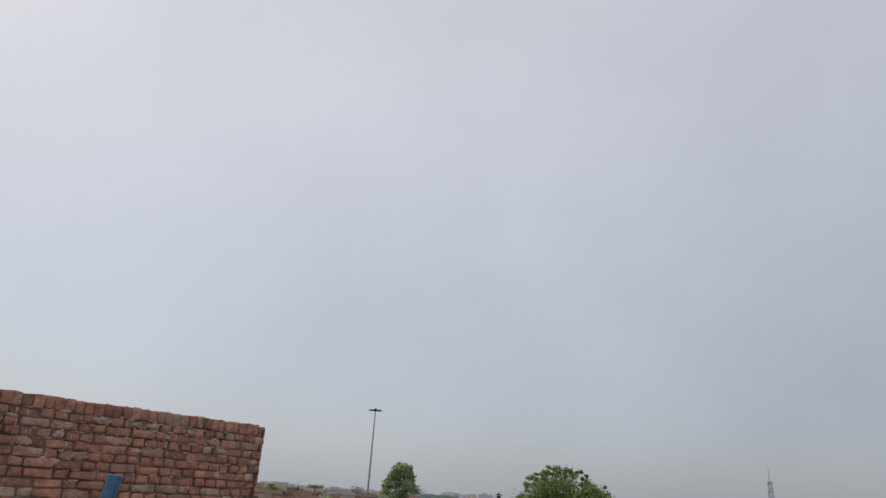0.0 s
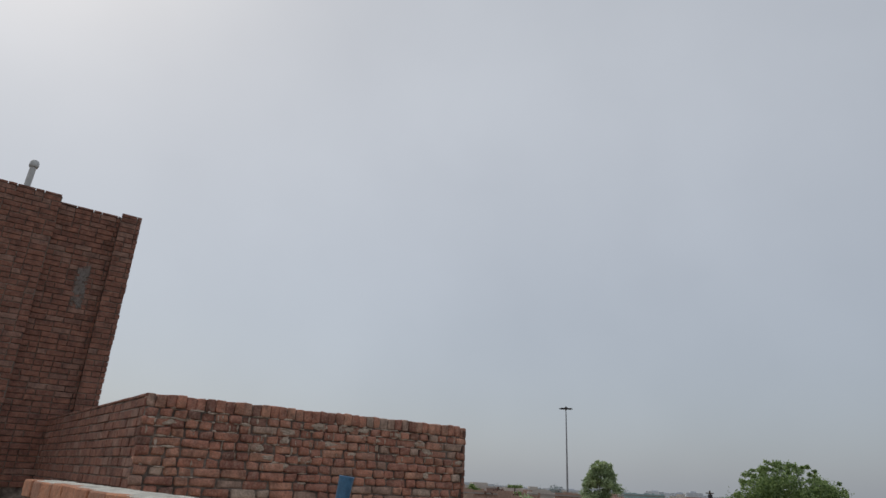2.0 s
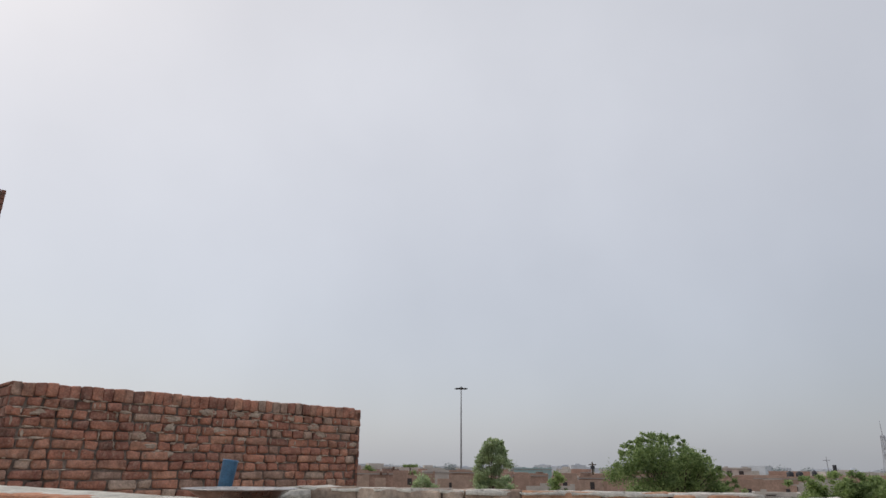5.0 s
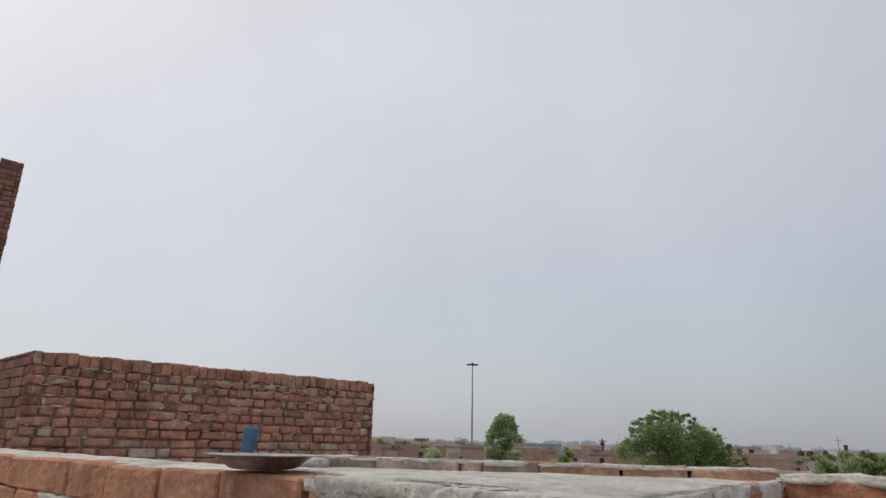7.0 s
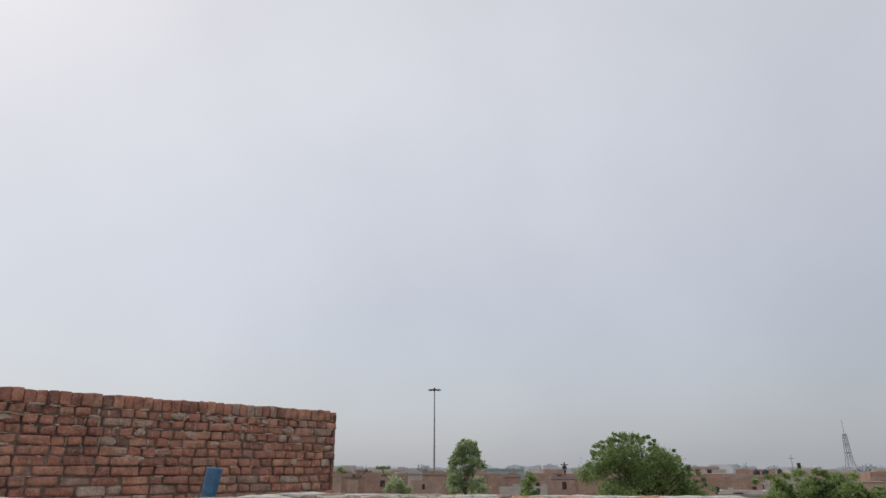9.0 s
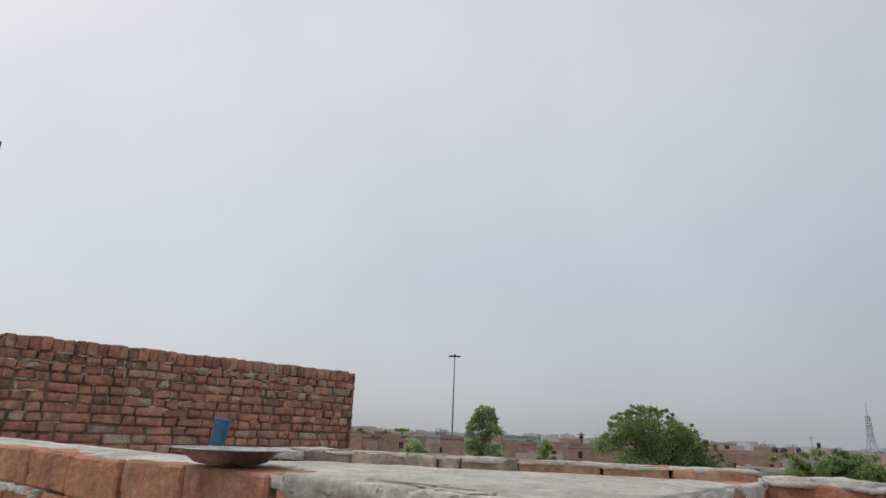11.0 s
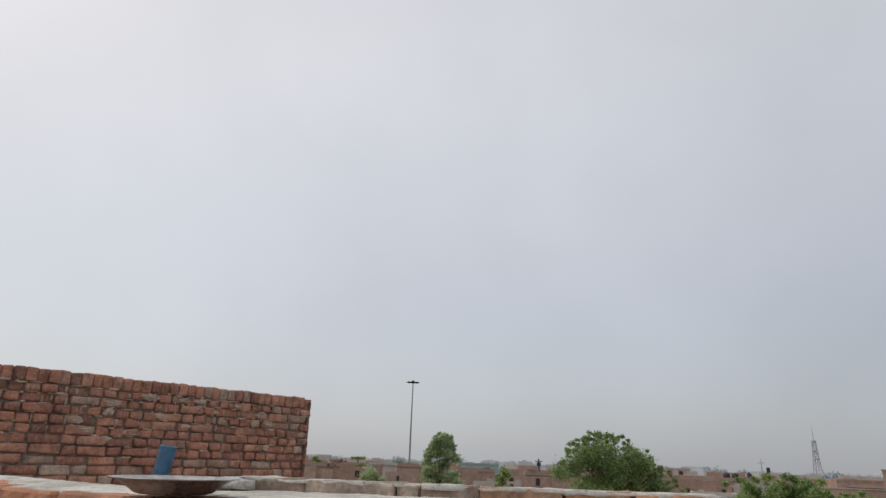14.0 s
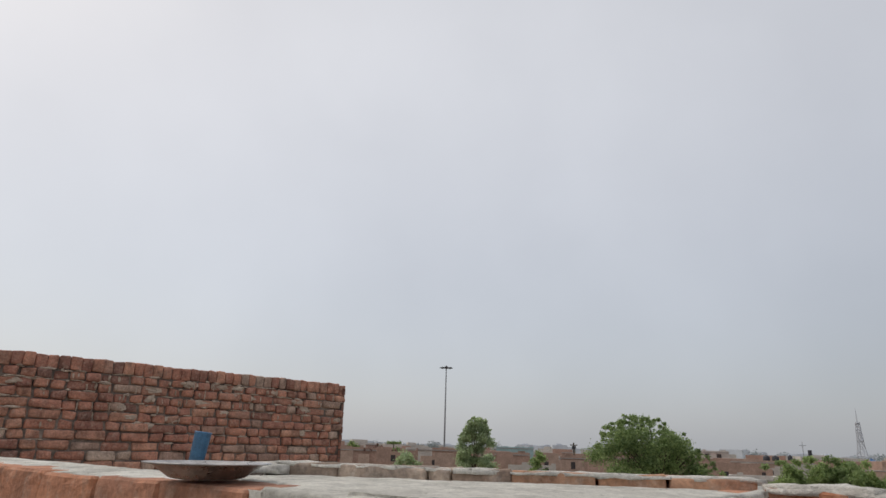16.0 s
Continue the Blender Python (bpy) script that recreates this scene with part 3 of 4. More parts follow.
def leaves(clumps, count, size, seed, squash=0.8):
    """A crown of small folded leaves on and in a set of clumps (centre, radius)."""
    r = random.Random(seed)
    weights = [max(c[1], 0.2) ** 2 for c in clumps]
    verts, faces = [], []
    for _ in range(count):
        (cx, cy, cz), rad = r.choices(clumps, weights)[0]
        d = Vector((r.gauss(0, 1), r.gauss(0, 1), r.gauss(0, 1))).normalized()
        q = rad * min(1.7, abs(r.gauss(0.72, 0.34)))
        p = Vector((cx + d.x * q, cy + d.y * q, cz + d.z * q * squash))
        s = size * r.uniform(0.6, 1.3)
        t = Vector((r.gauss(0, 1), r.gauss(0, 1), r.gauss(0, 0.7))).normalized()
        n = (d + 0.9 * Vector((r.gauss(0, 1), r.gauss(0, 1), r.gauss(0, 1)))).normalized()
        b = n.cross(t).normalized()
        k = len(verts)
        verts += [p - t * s, p + b * s * 0.45 + n * s * 0.15, p + t * s, p - b * s * 0.45 + n * s * 0.15]
        faces += [(k, k + 1, k + 2), (k, k + 2, k + 3)]
    me = bpy.data.meshes.new("crown")
    me.from_pydata([tuple(v) for v in verts], [], faces)
    return me


def tree(name, at, height, clumps, count, size, mat, seed, trunk, label, category="tree", group=""):
    ob = thing(name, at, 0, label, category, group)
    r = random.Random(seed)
    bm = bmesh.new()
    split = height * 0.38
    tube(bm, (0, 0, 0), (0.1, 0, split), trunk, trunk * 0.7, 9)
    for (cx, cy, cz), rad in clumps[::3]:
        elbow = (cx * 0.45 + r.uniform(-0.2, 0.2), cy * 0.45, split + (cz - split) * 0.45)
        tube(bm, (0.1, 0, split * 0.95), elbow, trunk * 0.34, trunk * 0.2, 6)
        tube(bm, elbow, (cx, cy, cz + rad * 0.4), trunk * 0.2, trunk * 0.05, 5)
    part("trunk", bm, M_BARK, ob)
    part("crown", leaves(clumps, count, size, seed), mat, ob)
    return ob


def clump_cloud(seed, n, rx, ry, z0, z1, rad, shape):
    """Clump centres under a dome: shape(u) gives the height share at u from -1 to 1."""
    r = random.Random(seed)
    out = []
    for i in range(n):
        u = -1 + 2 * (i + r.random()) / n
        top = z0 + (z1 - z0) * shape(u)
        rr = rad * r.uniform(0.7, 1.2)
        z = z0 + (top - z0 - rr * 0.7) * r.choice((1.0, 0.97, 0.75, 0.5, 0.25))
        out.append(((u * rx, r.uniform(-1, 1) * ry, max(z, z0)), rr))
    return out


def sprigs(seed, n, rx, z0, z1, shape):
    """Small leaf tufts that stand out of a crown's outline."""
    r = random.Random(seed)
    out = []
    for i in range(n):
        u = -1 + 2 * (i + r.random()) / n
        top = z0 + (z1 - z0) * shape(u)
        out.append(((u * rx * 1.06, r.uniform(-1.5, 1.0), top + r.uniform(-0.25, 0.35)), r.uniform(0.10, 0.22)))
    return out


dome = lambda u: max(0.2, 1 - (abs(u + 0.3) / (0.9 if u < -0.3 else 1.35)) ** (2.6 if u < -0.3 else 1.7) * 0.8)
tree("broadleaf_tree", (14.75, 39.4, 0), 7.0, clump_cloud(5, 52, 3.3, 2.2, 2.6, 6.5, 0.66, dome) + sprigs(6, 95, 3.3, 2.6, 6.75, dome), 40000, 0.085, M_LEAF, 5, 0.22,
     "wide dense green broadleaf tree with a lumpy crown")
oval = lambda u: max(0.3, 1 - abs(u - 0.1) ** 2.2 * 0.6)
def egg(clumps, z0, z1):
    """Draw a crown in towards its foot, so that it is widest above the middle."""
    out = []
    for (x, y, z), rad in clumps:
        k = 0.42 + 0.62 * math.sin(math.pi * min(1.0, 0.12 + 0.62 * (z - z0) / (z1 - z0)))
        out.append(((x * k, y * k, z), rad))
    return out


spindle = lambda u: max(0.35, 1 - abs(u - 0.18) ** 2.2 * 0.6)
tree("slender_tree", (5.5, 59.6, 0), 7.8, egg(clump_cloud(9, 44, 1.45, 1.1, 2.8, 7.2, 0.46, spindle), 2.8, 7.2) + sprigs(10, 44, 1.30, 4.4, 7.25, spindle), 20000, 0.11, M_LEAF2, 9, 0.07,
     "slender grey-green tree with an airy upright crown")
flat = lambda u: max(0.4, 1 - abs(u) ** 3 * 0.5)
hump = lambda u: max(0.35, 1 - abs(u) ** 2 * 0.6)
tree("green_shrub", (12.2, 63.8, 0), 4.7, clump_cloud(12, 12, 0.62, 0.6, 2.2, 4.75, 0.42, oval), 1500, 0.15, M_LEAF3, 12, 0.08,
     "small bright green tree beside the houses")
tree("pale_shrub", (-0.45, 69.9, 0), 4.6, clump_cloud(13, 12, 1.15, 0.8, 2.4, 4.6, 0.5, hump), 1500, 0.16, M_LEAF2, 13, 0.10,
     "pale grey-green bush before the houses")
tree("pale_shrub", (7.6, 68.0, 0), 4.2, clump_cloud(14, 10, 0.9, 0.8, 2.2, 4.3, 0.45, hump), 1200, 0.16, M_LEAF2, 14, 0.10,
     "pale grey-green bush beside the slender tree")
for i, (x, y, h, rx) in enumerate(((18.1, 31.0, 4.45, 0.75), (19.3, 30.4, 4.6, 0.8), (20.2, 29.2, 4.35, 0.8), (20.9, 27.9, 4.0, 0.8), (21.3, 26.4, 3.5, 0.7), (20.6, 22.3, 3.6, 0.9), (21.7, 21.2, 3.75, 0.9), (22.3, 20.4, 4.2, 0.9))):
    tree("garden_bush", (x, y, 0), h, clump_cloud(30 + i, 26, rx * 1.2, 0.8, 1.8, h + 0.05, 0.36, flat) + sprigs(80 + i, 16, rx * 1.1, 1.8, h, flat), 14000, 0.07, M_LEAF3, 30 + i, 0.08,
         "leafy green bush growing by the brown wall", "bush", "bushes by the wall")
tree("feathery_tree", (23.3, 19.6, 0), 5.6, clump_cloud(41, 40, 2.7, 1.6, 1.8, 5.75, 0.6, lambda u: max(0.4, 1 - abs(u - 0.1) ** 2 * 0.55)) + sprigs(42, 60, 2.9, 1.8, 5.6, lambda u: max(0.4, 1 - abs(u - 0.1) ** 2 * 0.55)), 60000, 0.085, M_LEAF2, 41, 0.16,
     "grey-green feathery tree behind the side parapet")

# ---- houses beyond ----


def window(parent, x, z, w, h, y=0.0):
    # a dark block on the wall face instead of a shaded hole
    win = part("window", box(x - w / 2, x + w / 2, y - 0.02, y + 0.03, z - h / 2, z + h / 2), M_OPENING, parent)
    for a, b, c, d in ((x - w / 2 - 0.08, x + w / 2 + 0.08, z + h / 2, z + h / 2 + 0.1), (x - w / 2 - 0.08, x + w / 2 + 0.08, z - h / 2 - 0.1, z - h / 2)):
        part("sill", box(a, b, y - 0.12, y + 0.03, c, d), M_ROOFSLAB, win)
    part("frame_bar", box(x - 0.04, x + 0.04, y - 0.04, y, z - h / 2, z + h / 2), M_BARK, win)
    return win


def house(p_left, p_right, depth, height, mat, label, windows=(), lip=0.25, name="house", huts=()):
    """A flat-roofed house with a front from p_left to p_right, a roof slab and a low parapet."""
    a, b = Vector((*p_left, 0)), Vector((*p_right, 0))
    height -= 0.28
    ob = thing(name, label=label, category="house", group="flat-roofed houses")
    ob.matrix_basis = wall_frame(a, b - a)
    w = (b - a).length
    bm = box(0, w, 0, depth, 0, height - lip - 0.15)
    part("wall", bm, mat, ob)
    part("roof", box(-0.15, w + 0.15, -0.15, depth + 0.15, height - lip - 0.15, height - lip), M_ROOFSLAB, ob)
    bm = bmesh.new()
    for x0, x1, y0, y1 in ((0, w, 0, 0.22), (0, w, depth - 0.22, depth), (0, 0.22, 0.22, depth - 0.22), (w - 0.22, w, 0.22, depth - 0.22)):
        add_box(bm, x0, x1, y0, y1, height - lip, height)
    part("roof_parapet", bm, mat, ob)
    for x, z, ww, hh in windows:
        window(ob, x, z, ww, hh)
    for x, y, ww, hh in huts:
        hut = part("stair_room", box(x, x + ww, y, y + 2.0, height - lip, height - lip + hh), mat, ob)
        part("slab", box(x - 0.12, x + ww + 0.12, y - 0.12, y + 2.12, height - lip + hh, height - lip + hh + 0.12), M_ROOFSLAB, hut)
    r = random.Random(int(w * 100))
    for _ in range(int(w / 2.2)):
        x, hh = r.uniform(0.2, w - 0.8), r.uniform(0.06, 0.25)
        part("broken_parapet", box(x, x + r.uniform(0.4, 1.3), -0.002, 0.224, height, height + hh), mat, ob)
    return ob


house((-10.2, 89.2), (-4.2, 90.0), 8, 4.75, M_FARBRICK, "low unplastered brick house with flat roof", (), huts=((3.9, 2.0, 1.4, 0.6),))
house((-1.3, 109.9), (3.5, 110.0), 8, 4.9, M_FARPALE, "pale rendered house with dark roof edge", ())
house((2.6, 91.9), (6.6, 91.8), 7, 5.0, M_FARBRICK, "low red brick house behind the mast", ())
house((20.0, 158.7), (28.8, 157.3), 9, 5.55, M_FARTEAL, "pale teal painted long building", ())
house((12.4, 99.2), (17.5, 98.4), 7, 4.62, M_FARBRICK, "brick house with uneven roof edge", ())
house((7.2, 97.0), (11.8, 97.2), 7, 4.4, M_FARBRICK2, "low brown brick house behind the slender tree", ())
house((17.0, 88.3), (19.7, 87.8), 6, 4.4, M_FARPALE, "small pale house with a dark doorway", ((1.9, 2.9, 0.6, 1.3),))
house((20.7, 92.7), (25.2, 91.6), 7, 4.42, M_FARBRICK, "brick house beside the utility pole", (), huts=((0.4, 2.0, 1.3, 0.6),))
house((27.5, 100.0), (37.0, 97.0), 8, 4.5, M_FARBRICK2, "long brown brick house behind the wide tree", (), huts=((1.0, 3.0, 1.8, 0.8),))
house((38.5, 96.5), (47.0, 93.5), 8, 4.0, M_FARBRICK, "low brick house with flat roof", ((2.0, 2.5, 0.9, 1.0),))
house((60.8, 137.1), (65.8, 134.8), 8, 5.95, M_FARPALE, "cream two-storey house with flat roof", ((1.3, 4.4, 0.9, 1.2), (3.6, 4.4, 0.9, 1.2)))
house((48.5, 98.7), (58.2, 93.4), 8, 4.55, M_FARBRICK2, "brown brick house with two dark windows and roof tanks", ((0.9, 3.05, 0.75, 1.0), (1.95, 3.05, 1.1, 1.0), (7.3, 3.75, 0.6, 0.5)))
house((26.2, 53.9), (29.4, 52.3), 3.0, 3.6, M_FARPALE, "low cream boundary building", ((1.4, 2.9, 0.7, 0.5),))
house((-26.0, 96.0), (-13.0, 93.0), 9, 4.6, M_FARBRICK2, "brown brick house with flat roof", ())
house((66.0, 90.0), (78.0, 78.0), 9, 4.3, M_FARBRICK, "red brick house with flat roof", ())
house((81.0, 74.0), (95.0, 60.0), 9, 4.4, M_FARBRICK2, "brown brick house at the edge of town", ())


def stepped_wall(p_left, p_right, height, seed, mat, label):
    """A long low brick wall whose top steps up and down, with a gap or a doorway here and there."""
    r = random.Random(seed)
    a, b = Vector((*p_left, 0)), Vector((*p_right, 0))
    w = (b - a).length
    ob = thing("compound_wall", label=label, category="wall", group="far compound walls")
    ob.matrix_basis = wall_frame(a, b - a)
    bm = bmesh.new()
    x = 0.0
    while x < w - 0.1:
        ln = min(r.uniform(0.7, 2.6), w - x)
        h = height + r.choice((0, 0, 0.18, 0.35, -0.25, 0.55)) + r.uniform(-0.05, 0.05)
        add_box(bm, x, x + ln, r.uniform(0, 0.05), 0.25, 0, h)
        x += ln + (r.uniform(0.5, 0.9) if r.random() < 0.12 else 0.0)
    part("wall_body", bm, mat, ob)
    for _ in range(int(w / 3)):
        x = r.uniform(0.3, w - 0.9)
        # solid dark panels painted as shade, no holes are cut
        part("opening", box(x, x + r.uniform(0.3, 0.6), -0.02, 0.02, height - r.uniform(0.9, 1.3), height - r.uniform(0.3, 0.5)), M_OPENING, ob)
    return ob


for i, (xl, yl, xr, yr, h, m) in enumerate((
        (-12.0, 84.0, -5.6, 83.0, 4.0, M_FARBRICK2), (-4.8, 86.0, 0.6, 86.5, 4.1, M_FARBRICK), (0.9, 80.0, 5.0, 80.6, 3.75, M_FARBRICK2), (7.2, 84.0, 12.6, 83.0, 3.9, M_FARBRICK),
        (11.0, 76.0, 16.4, 75.2, 3.4, M_FARPALE), (15.2, 83.0, 21.5, 82.2, 3.95, M_FARBRICK2), (20.8, 78.0, 26.0, 76.6, 3.55, M_FARBRICK), (27.0, 84.0, 35.0, 81.5, 3.9, M_FARBRICK2),
        (33.0, 75.0, 40.0, 72.0, 3.5, M_FARBRICK), (41.5, 82.0, 50.0, 78.0, 3.7, M_FARPALE), (50.0, 76.0, 58.0, 71.0, 3.5, M_FARBRICK2))):
    stepped_wall((xl, yl), (xr, yr), h, 500 + i, m, "low unplastered brick compound wall with a stepped top")


def tank(at, r, h, mat, label):
    ob = thing("water_tank", at, 0, label, "water tank")
    part("tank_body", lathe([(r * 0.96, 0), (r, 0.06), (r, h * 0.75), (r * 0.8, h * 0.88), (r * 0.3, h * 0.95)], 20), mat, ob)
    part("tank_lid", lathe([(r * 0.32, h * 0.94), (r * 0.32, h), (r * 0.1, h * 1.03)], 14), mat, ob)


tank((54.2, 99.0, 4.02), 0.50, 1.0, M_TANK, "black plastic water tank on a roof")
tank((55.3, 98.4, 4.02), 0.50, 1.0, M_TANK, "black plastic water tank on a roof")
tank((57.0, 97.4, 4.02), 0.34, 1.15, M_TANK, "narrow black water tank on a roof")
tank((147.8, 207.0, 0), 1.5, 5.0, M_TANKBLUE, "blue water tank near the pylon")

boundary = thing("boundary_wall", label="long brown brick boundary wall", category="wall")
bw = wall_frame((29.8, 46.3), Vector((5.2, -3.9, 0)))
ob = part("wall_core", box(0, 7.0, 0, 0.25, 0, 4.10), M_FARBRICK2, boundary)
ob.matrix_basis = bw
ob = part("wall_coping", box(-0.05, 7.05, -0.05, 0.30, 4.10, 4.18, 0.02), M_ROOFSLAB, boundary)
ob.matrix_basis = bw
gate = thing("brick_pier", label="tall brown brick pier with a stepped shoulder", category="pillar")
gw = wall_frame((33.15, 40.04), Vector((1.07, -0.9, 0)))
for nm, bmx in (("pier_shaft", box(-0.4, 1.15, 0, 1.2, 0, 5.4)), ("pier_cap", box(-0.46, 1.21, -0.06, 1.26, 5.4, 5.5, 0.02)), ("pier_shoulder", box(1.15, 1.95, 0.1, 1.1, 0, 4.9)), ("low_wall", box(1.95, 7.0, 0.3, 0.55, 0, 3.2))):
    ob = part(nm, bmx, M_FARBRICK2, gate)
    ob.matrix_basis = gw

# ---- poles and the pylon ----
pole = thing("utility_pole", (34.405, 140.0, 0), 0, "thin utility pole with a crossarm among the houses", "pole")
bm = bmesh.new()
tube(bm, (0, 0, 0), (0, 0, 6.5), 0.22, 0.16, 8)
part("pole_shaft", bm, M_BARK, pole)
part("crossarm", box(-0.8, 0.8, -0.08, 0.08, 5.9, 6.1, 0.02), M_BARK, pole)
part("transformer", box(-0.4, 0.4, -0.3, 0.3, 5.1, 5.8, 0.05), M_DARKMETAL, pole)
post = thing("roof_post", (56.75, 91.8, 0), 0, "white post with a dark head beside the brick house", "post")
bm = bmesh.new()
tube(bm, (0, 0, 0), (0, 0, 4.9), 0.22, 0.20, 8)
part("post_shaft", bm, M_FARPALE, post)
part("post_head", box(-0.2, 0.2, -0.2, 0.2, 4.9, 5.9, 0.05), M_DARKMETAL, post)
aerial = thing("roof_aerial", (57.3, 94.3, 4.02), 0, "thin television aerial on a roof", "aerial")
bm = bmesh.new()
tube(bm, (0, 0, 0), (0, 0, 3.05), 0.06, 0.04, 6)
part("aerial_mast", bm, M_GALV, aerial)
part("aerial_bar", box(-0.5, 0.5, -0.03, 0.03, 2.5, 2.56), M_GALV, aerial)


def lattice_half(z, height):
    """Half the width of the tower at height z: splayed foot, slim body, a spike on top."""
    k = z / height
    return 1.95 - 2.75 * k if k < 0.42 else max(0.12, 0.79 - 0.9 * (k - 0.42)) if k < 0.80 else 0.10


def lattice_leg(height, sx, sy):
    bm = bmesh.new()
    steps = [0.0, 0.42, 0.60, 0.80]
    for k0, k1 in zip(steps, steps[1:]):
        h0, h1 = lattice_half(k0 * height, height), lattice_half(k1 * height - 0.01, height)
        tube(bm, (sx * h0, sy * h0, k0 * height), (sx * h1, sy * h1, k1 * height), 0.13, 0.11, 5)
    return bm


def lattice_braces(height):
    bm = bmesh.new()
    corners = ((1, 1), (1, -1), (-1, -1), (-1, 1))
    levels = [0.0, 0.14, 0.28, 0.42, 0.52, 0.61, 0.70, 0.795]
    for k0, k1 in zip(levels, levels[1:]):
        z0, z1 = k0 * height, k1 * height
        h0, h1 = lattice_half(z0, height), lattice_half(z1, height)
        for (ax, ay), (bx, by) in zip(corners, corners[1:] + corners[:1]):
            tube(bm, (ax * h0, ay * h0, z0), (bx * h1, by * h1, z1), 0.05, 0.05, 4, False)
            tube(bm, (bx * h0, by * h0, z0), (ax * h1, ay * h1, z1), 0.05, 0.05, 4, False)
            tube(bm, (ax * h1, ay * h1, z1), (bx * h1, by * h1, z1), 0.06, 0.06, 4, False)
    return bm


P_HIGH = 20.8
pylon = thing("lattice_pylon", (149.3, 213.0, 0), 0.5, "steel lattice pylon with three cross platforms, coloured pale for haze", "pylon")
for sx, sy in ((1, 1), (1, -1), (-1, -1), (-1, 1)):
    part("pylon_leg", lattice_leg(P_HIGH, sx, sy), M_PYLON, pylon)
part("bracing", lattice_braces(P_HIGH), M_PYLON, pylon)
part("spike", tube(bmesh.new(), (0, 0, P_HIGH * 0.78), (0, 0, P_HIGH * 1.02), 0.16, 0.06, 6), M_PYLON, pylon)
for k, w in ((0.50, 1.25), (0.635, 1.1), (0.775, 0.95)):
    z = P_HIGH * k
    part("pylon_arm", box(-w, w, -0.35, 0.35, z, z + 0.28, 0.04), M_PYLON, pylon)

umbrella = thing("flat_topped_tree", (-3.7, 119.9, 0), 0, "small dark flat-topped tree among the houses", "tree")
bm = bmesh.new()
tube(bm, (0, 0, 0), (0, 0, 5.0), 0.14, 0.1, 7)
part("trunk", bm, M_BARK, umbrella)
part("crown", leaves([((x, 0, 5.3), 0.5) for x in (-0.9, -0.3, 0.4, 0.95)], 700, 0.14, 50, 0.5), M_LEAF, umbrella)
for i, (x, y, h, rx) in enumerate(((-13.6, 149.3, 5.7, 1.3), (-5.5, 100.0, 4.7, 0.9), (-2.6, 100.0, 4.6, 0.9), (62.5, 92.0, 4.5, 2.0))):
    tree("far_tree", (x, y, 0), h, clump_cloud(60 + i, 9, rx, 1.0, 2.6, h, 0.6, hump), 900, 0.22, M_LEAF, 60 + i, 0.12, "small dark green tree among far houses", "tree", "far trees")

# rubble heap on a far roof
heap = thing("rubble_heap", (-4.9, 90.6, 4.22), 0, "heap of brown brick rubble on a roof", "rubble")
heap["kind"] = "stuff"
bm = bmesh.new()
for i in range(60):
    x, y = rng.gauss(0, 0.9), rng.gauss(0, 0.6)
    z = max(0.0, 0.7 - 0.5 * abs(x)) * rng.random()
    q = Matrix.Translation((x, y, z)) @ Euler((rng.random() * 3, rng.random() * 3, rng.random() * 3)).to_matrix().to_4x4()
    faces = add_box(bm, -0.2, 0.2, -0.12, 0.12, -0.08, 0.08)
    bmesh.ops.transform(bm, matrix=q, verts=list({v for f_ in faces for v in f_.verts}))
part("rubble", bm, M_RUBBLE, heap)
heap.children[0]["kind"] = "stuff"


def distant_town(seed, r0, r1, count, mat, hlo, hhi, name, label):
    r = random.Random(seed)
    bm = bmesh.new()
    for _ in range(count):
        a = radians(r.uniform(-60, 70))
        d = r.uniform(r0, r1)
        x, y = d * math.sin(a), d * math.cos(a)
        w, dep, h = r.uniform(6, 18), r.uniform(6, 12), r.uniform(hlo, hhi)
        fs = add_box(bm, -w / 2, w / 2, -dep / 2, dep / 2, 0, h)
        if r.random() < 0.4:
            fs += add_box(bm, -w / 5, w / 6, -dep / 5, dep / 5, h, h + r.uniform(0.4, 1.2))
        bmesh.ops.transform(bm, matrix=Matrix.Translation((x, y, 0)) @ Matrix.Rotation(-a + r.uniform(-0.4, 0.4), 4, "Z"), verts=list({v for f_ in fs for v in f_.verts}))
    ob = part(name, bm, mat)
    return tagged(ob, label, "town", kind="stuff")


distant_town(70, 230, 420, 150, M_FARPALE, 3.0, 5.4, "distant_houses", "pale flat-roofed houses of the far town")
distant_town(72, 125, 230, 70, M_FARBRICK, 3.0, 4.7, "distant_houses", "low unplastered brick houses beyond the near roofs")
# horizon houses, their haze put into the wall colour
distant_town(71, 450, 900, 420, M_DISTANT, 4.0, 8.2, "distant_houses", "houses on the horizon, coloured pale blue-grey for haze")


def distant_trees(seed, r0, r1, count, hlo, hhi):
    r = random.Random(seed)
    clumps = []
    for _ in range(count):
        a, d = radians(r.uniform(-60, 70)), r.uniform(r0, r1)
        h = r.uniform(hlo, hhi)
        clumps.append(((d * math.sin(a), d * math.cos(a), h * 0.6), h * 0.5))
    return clumps


# far tree belts; their leaf colour carries the haze
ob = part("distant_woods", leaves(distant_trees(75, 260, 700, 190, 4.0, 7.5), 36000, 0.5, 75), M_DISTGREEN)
tagged(ob, "tree belts on the horizon, greyed for haze", "trees", kind="stuff")

# ---- bricks of the neighbour's wall ----
COURSE = 0.0805
stretchers = [brick_data(0.226, 0.10, 0.071, 100 + i, M_BRICK, 0.016, 0.009) for i in range(20)]
headers = [brick_data(0.111, 0.10, 0.071, 130 + i, M_BRICK, 0.017, 0.009) for i in range(18)]
uprights = [brick_data(0.079, 0.10, 0.113, 160 + i, M_BRICK, 0.012, 0.007) for i in range(14)]


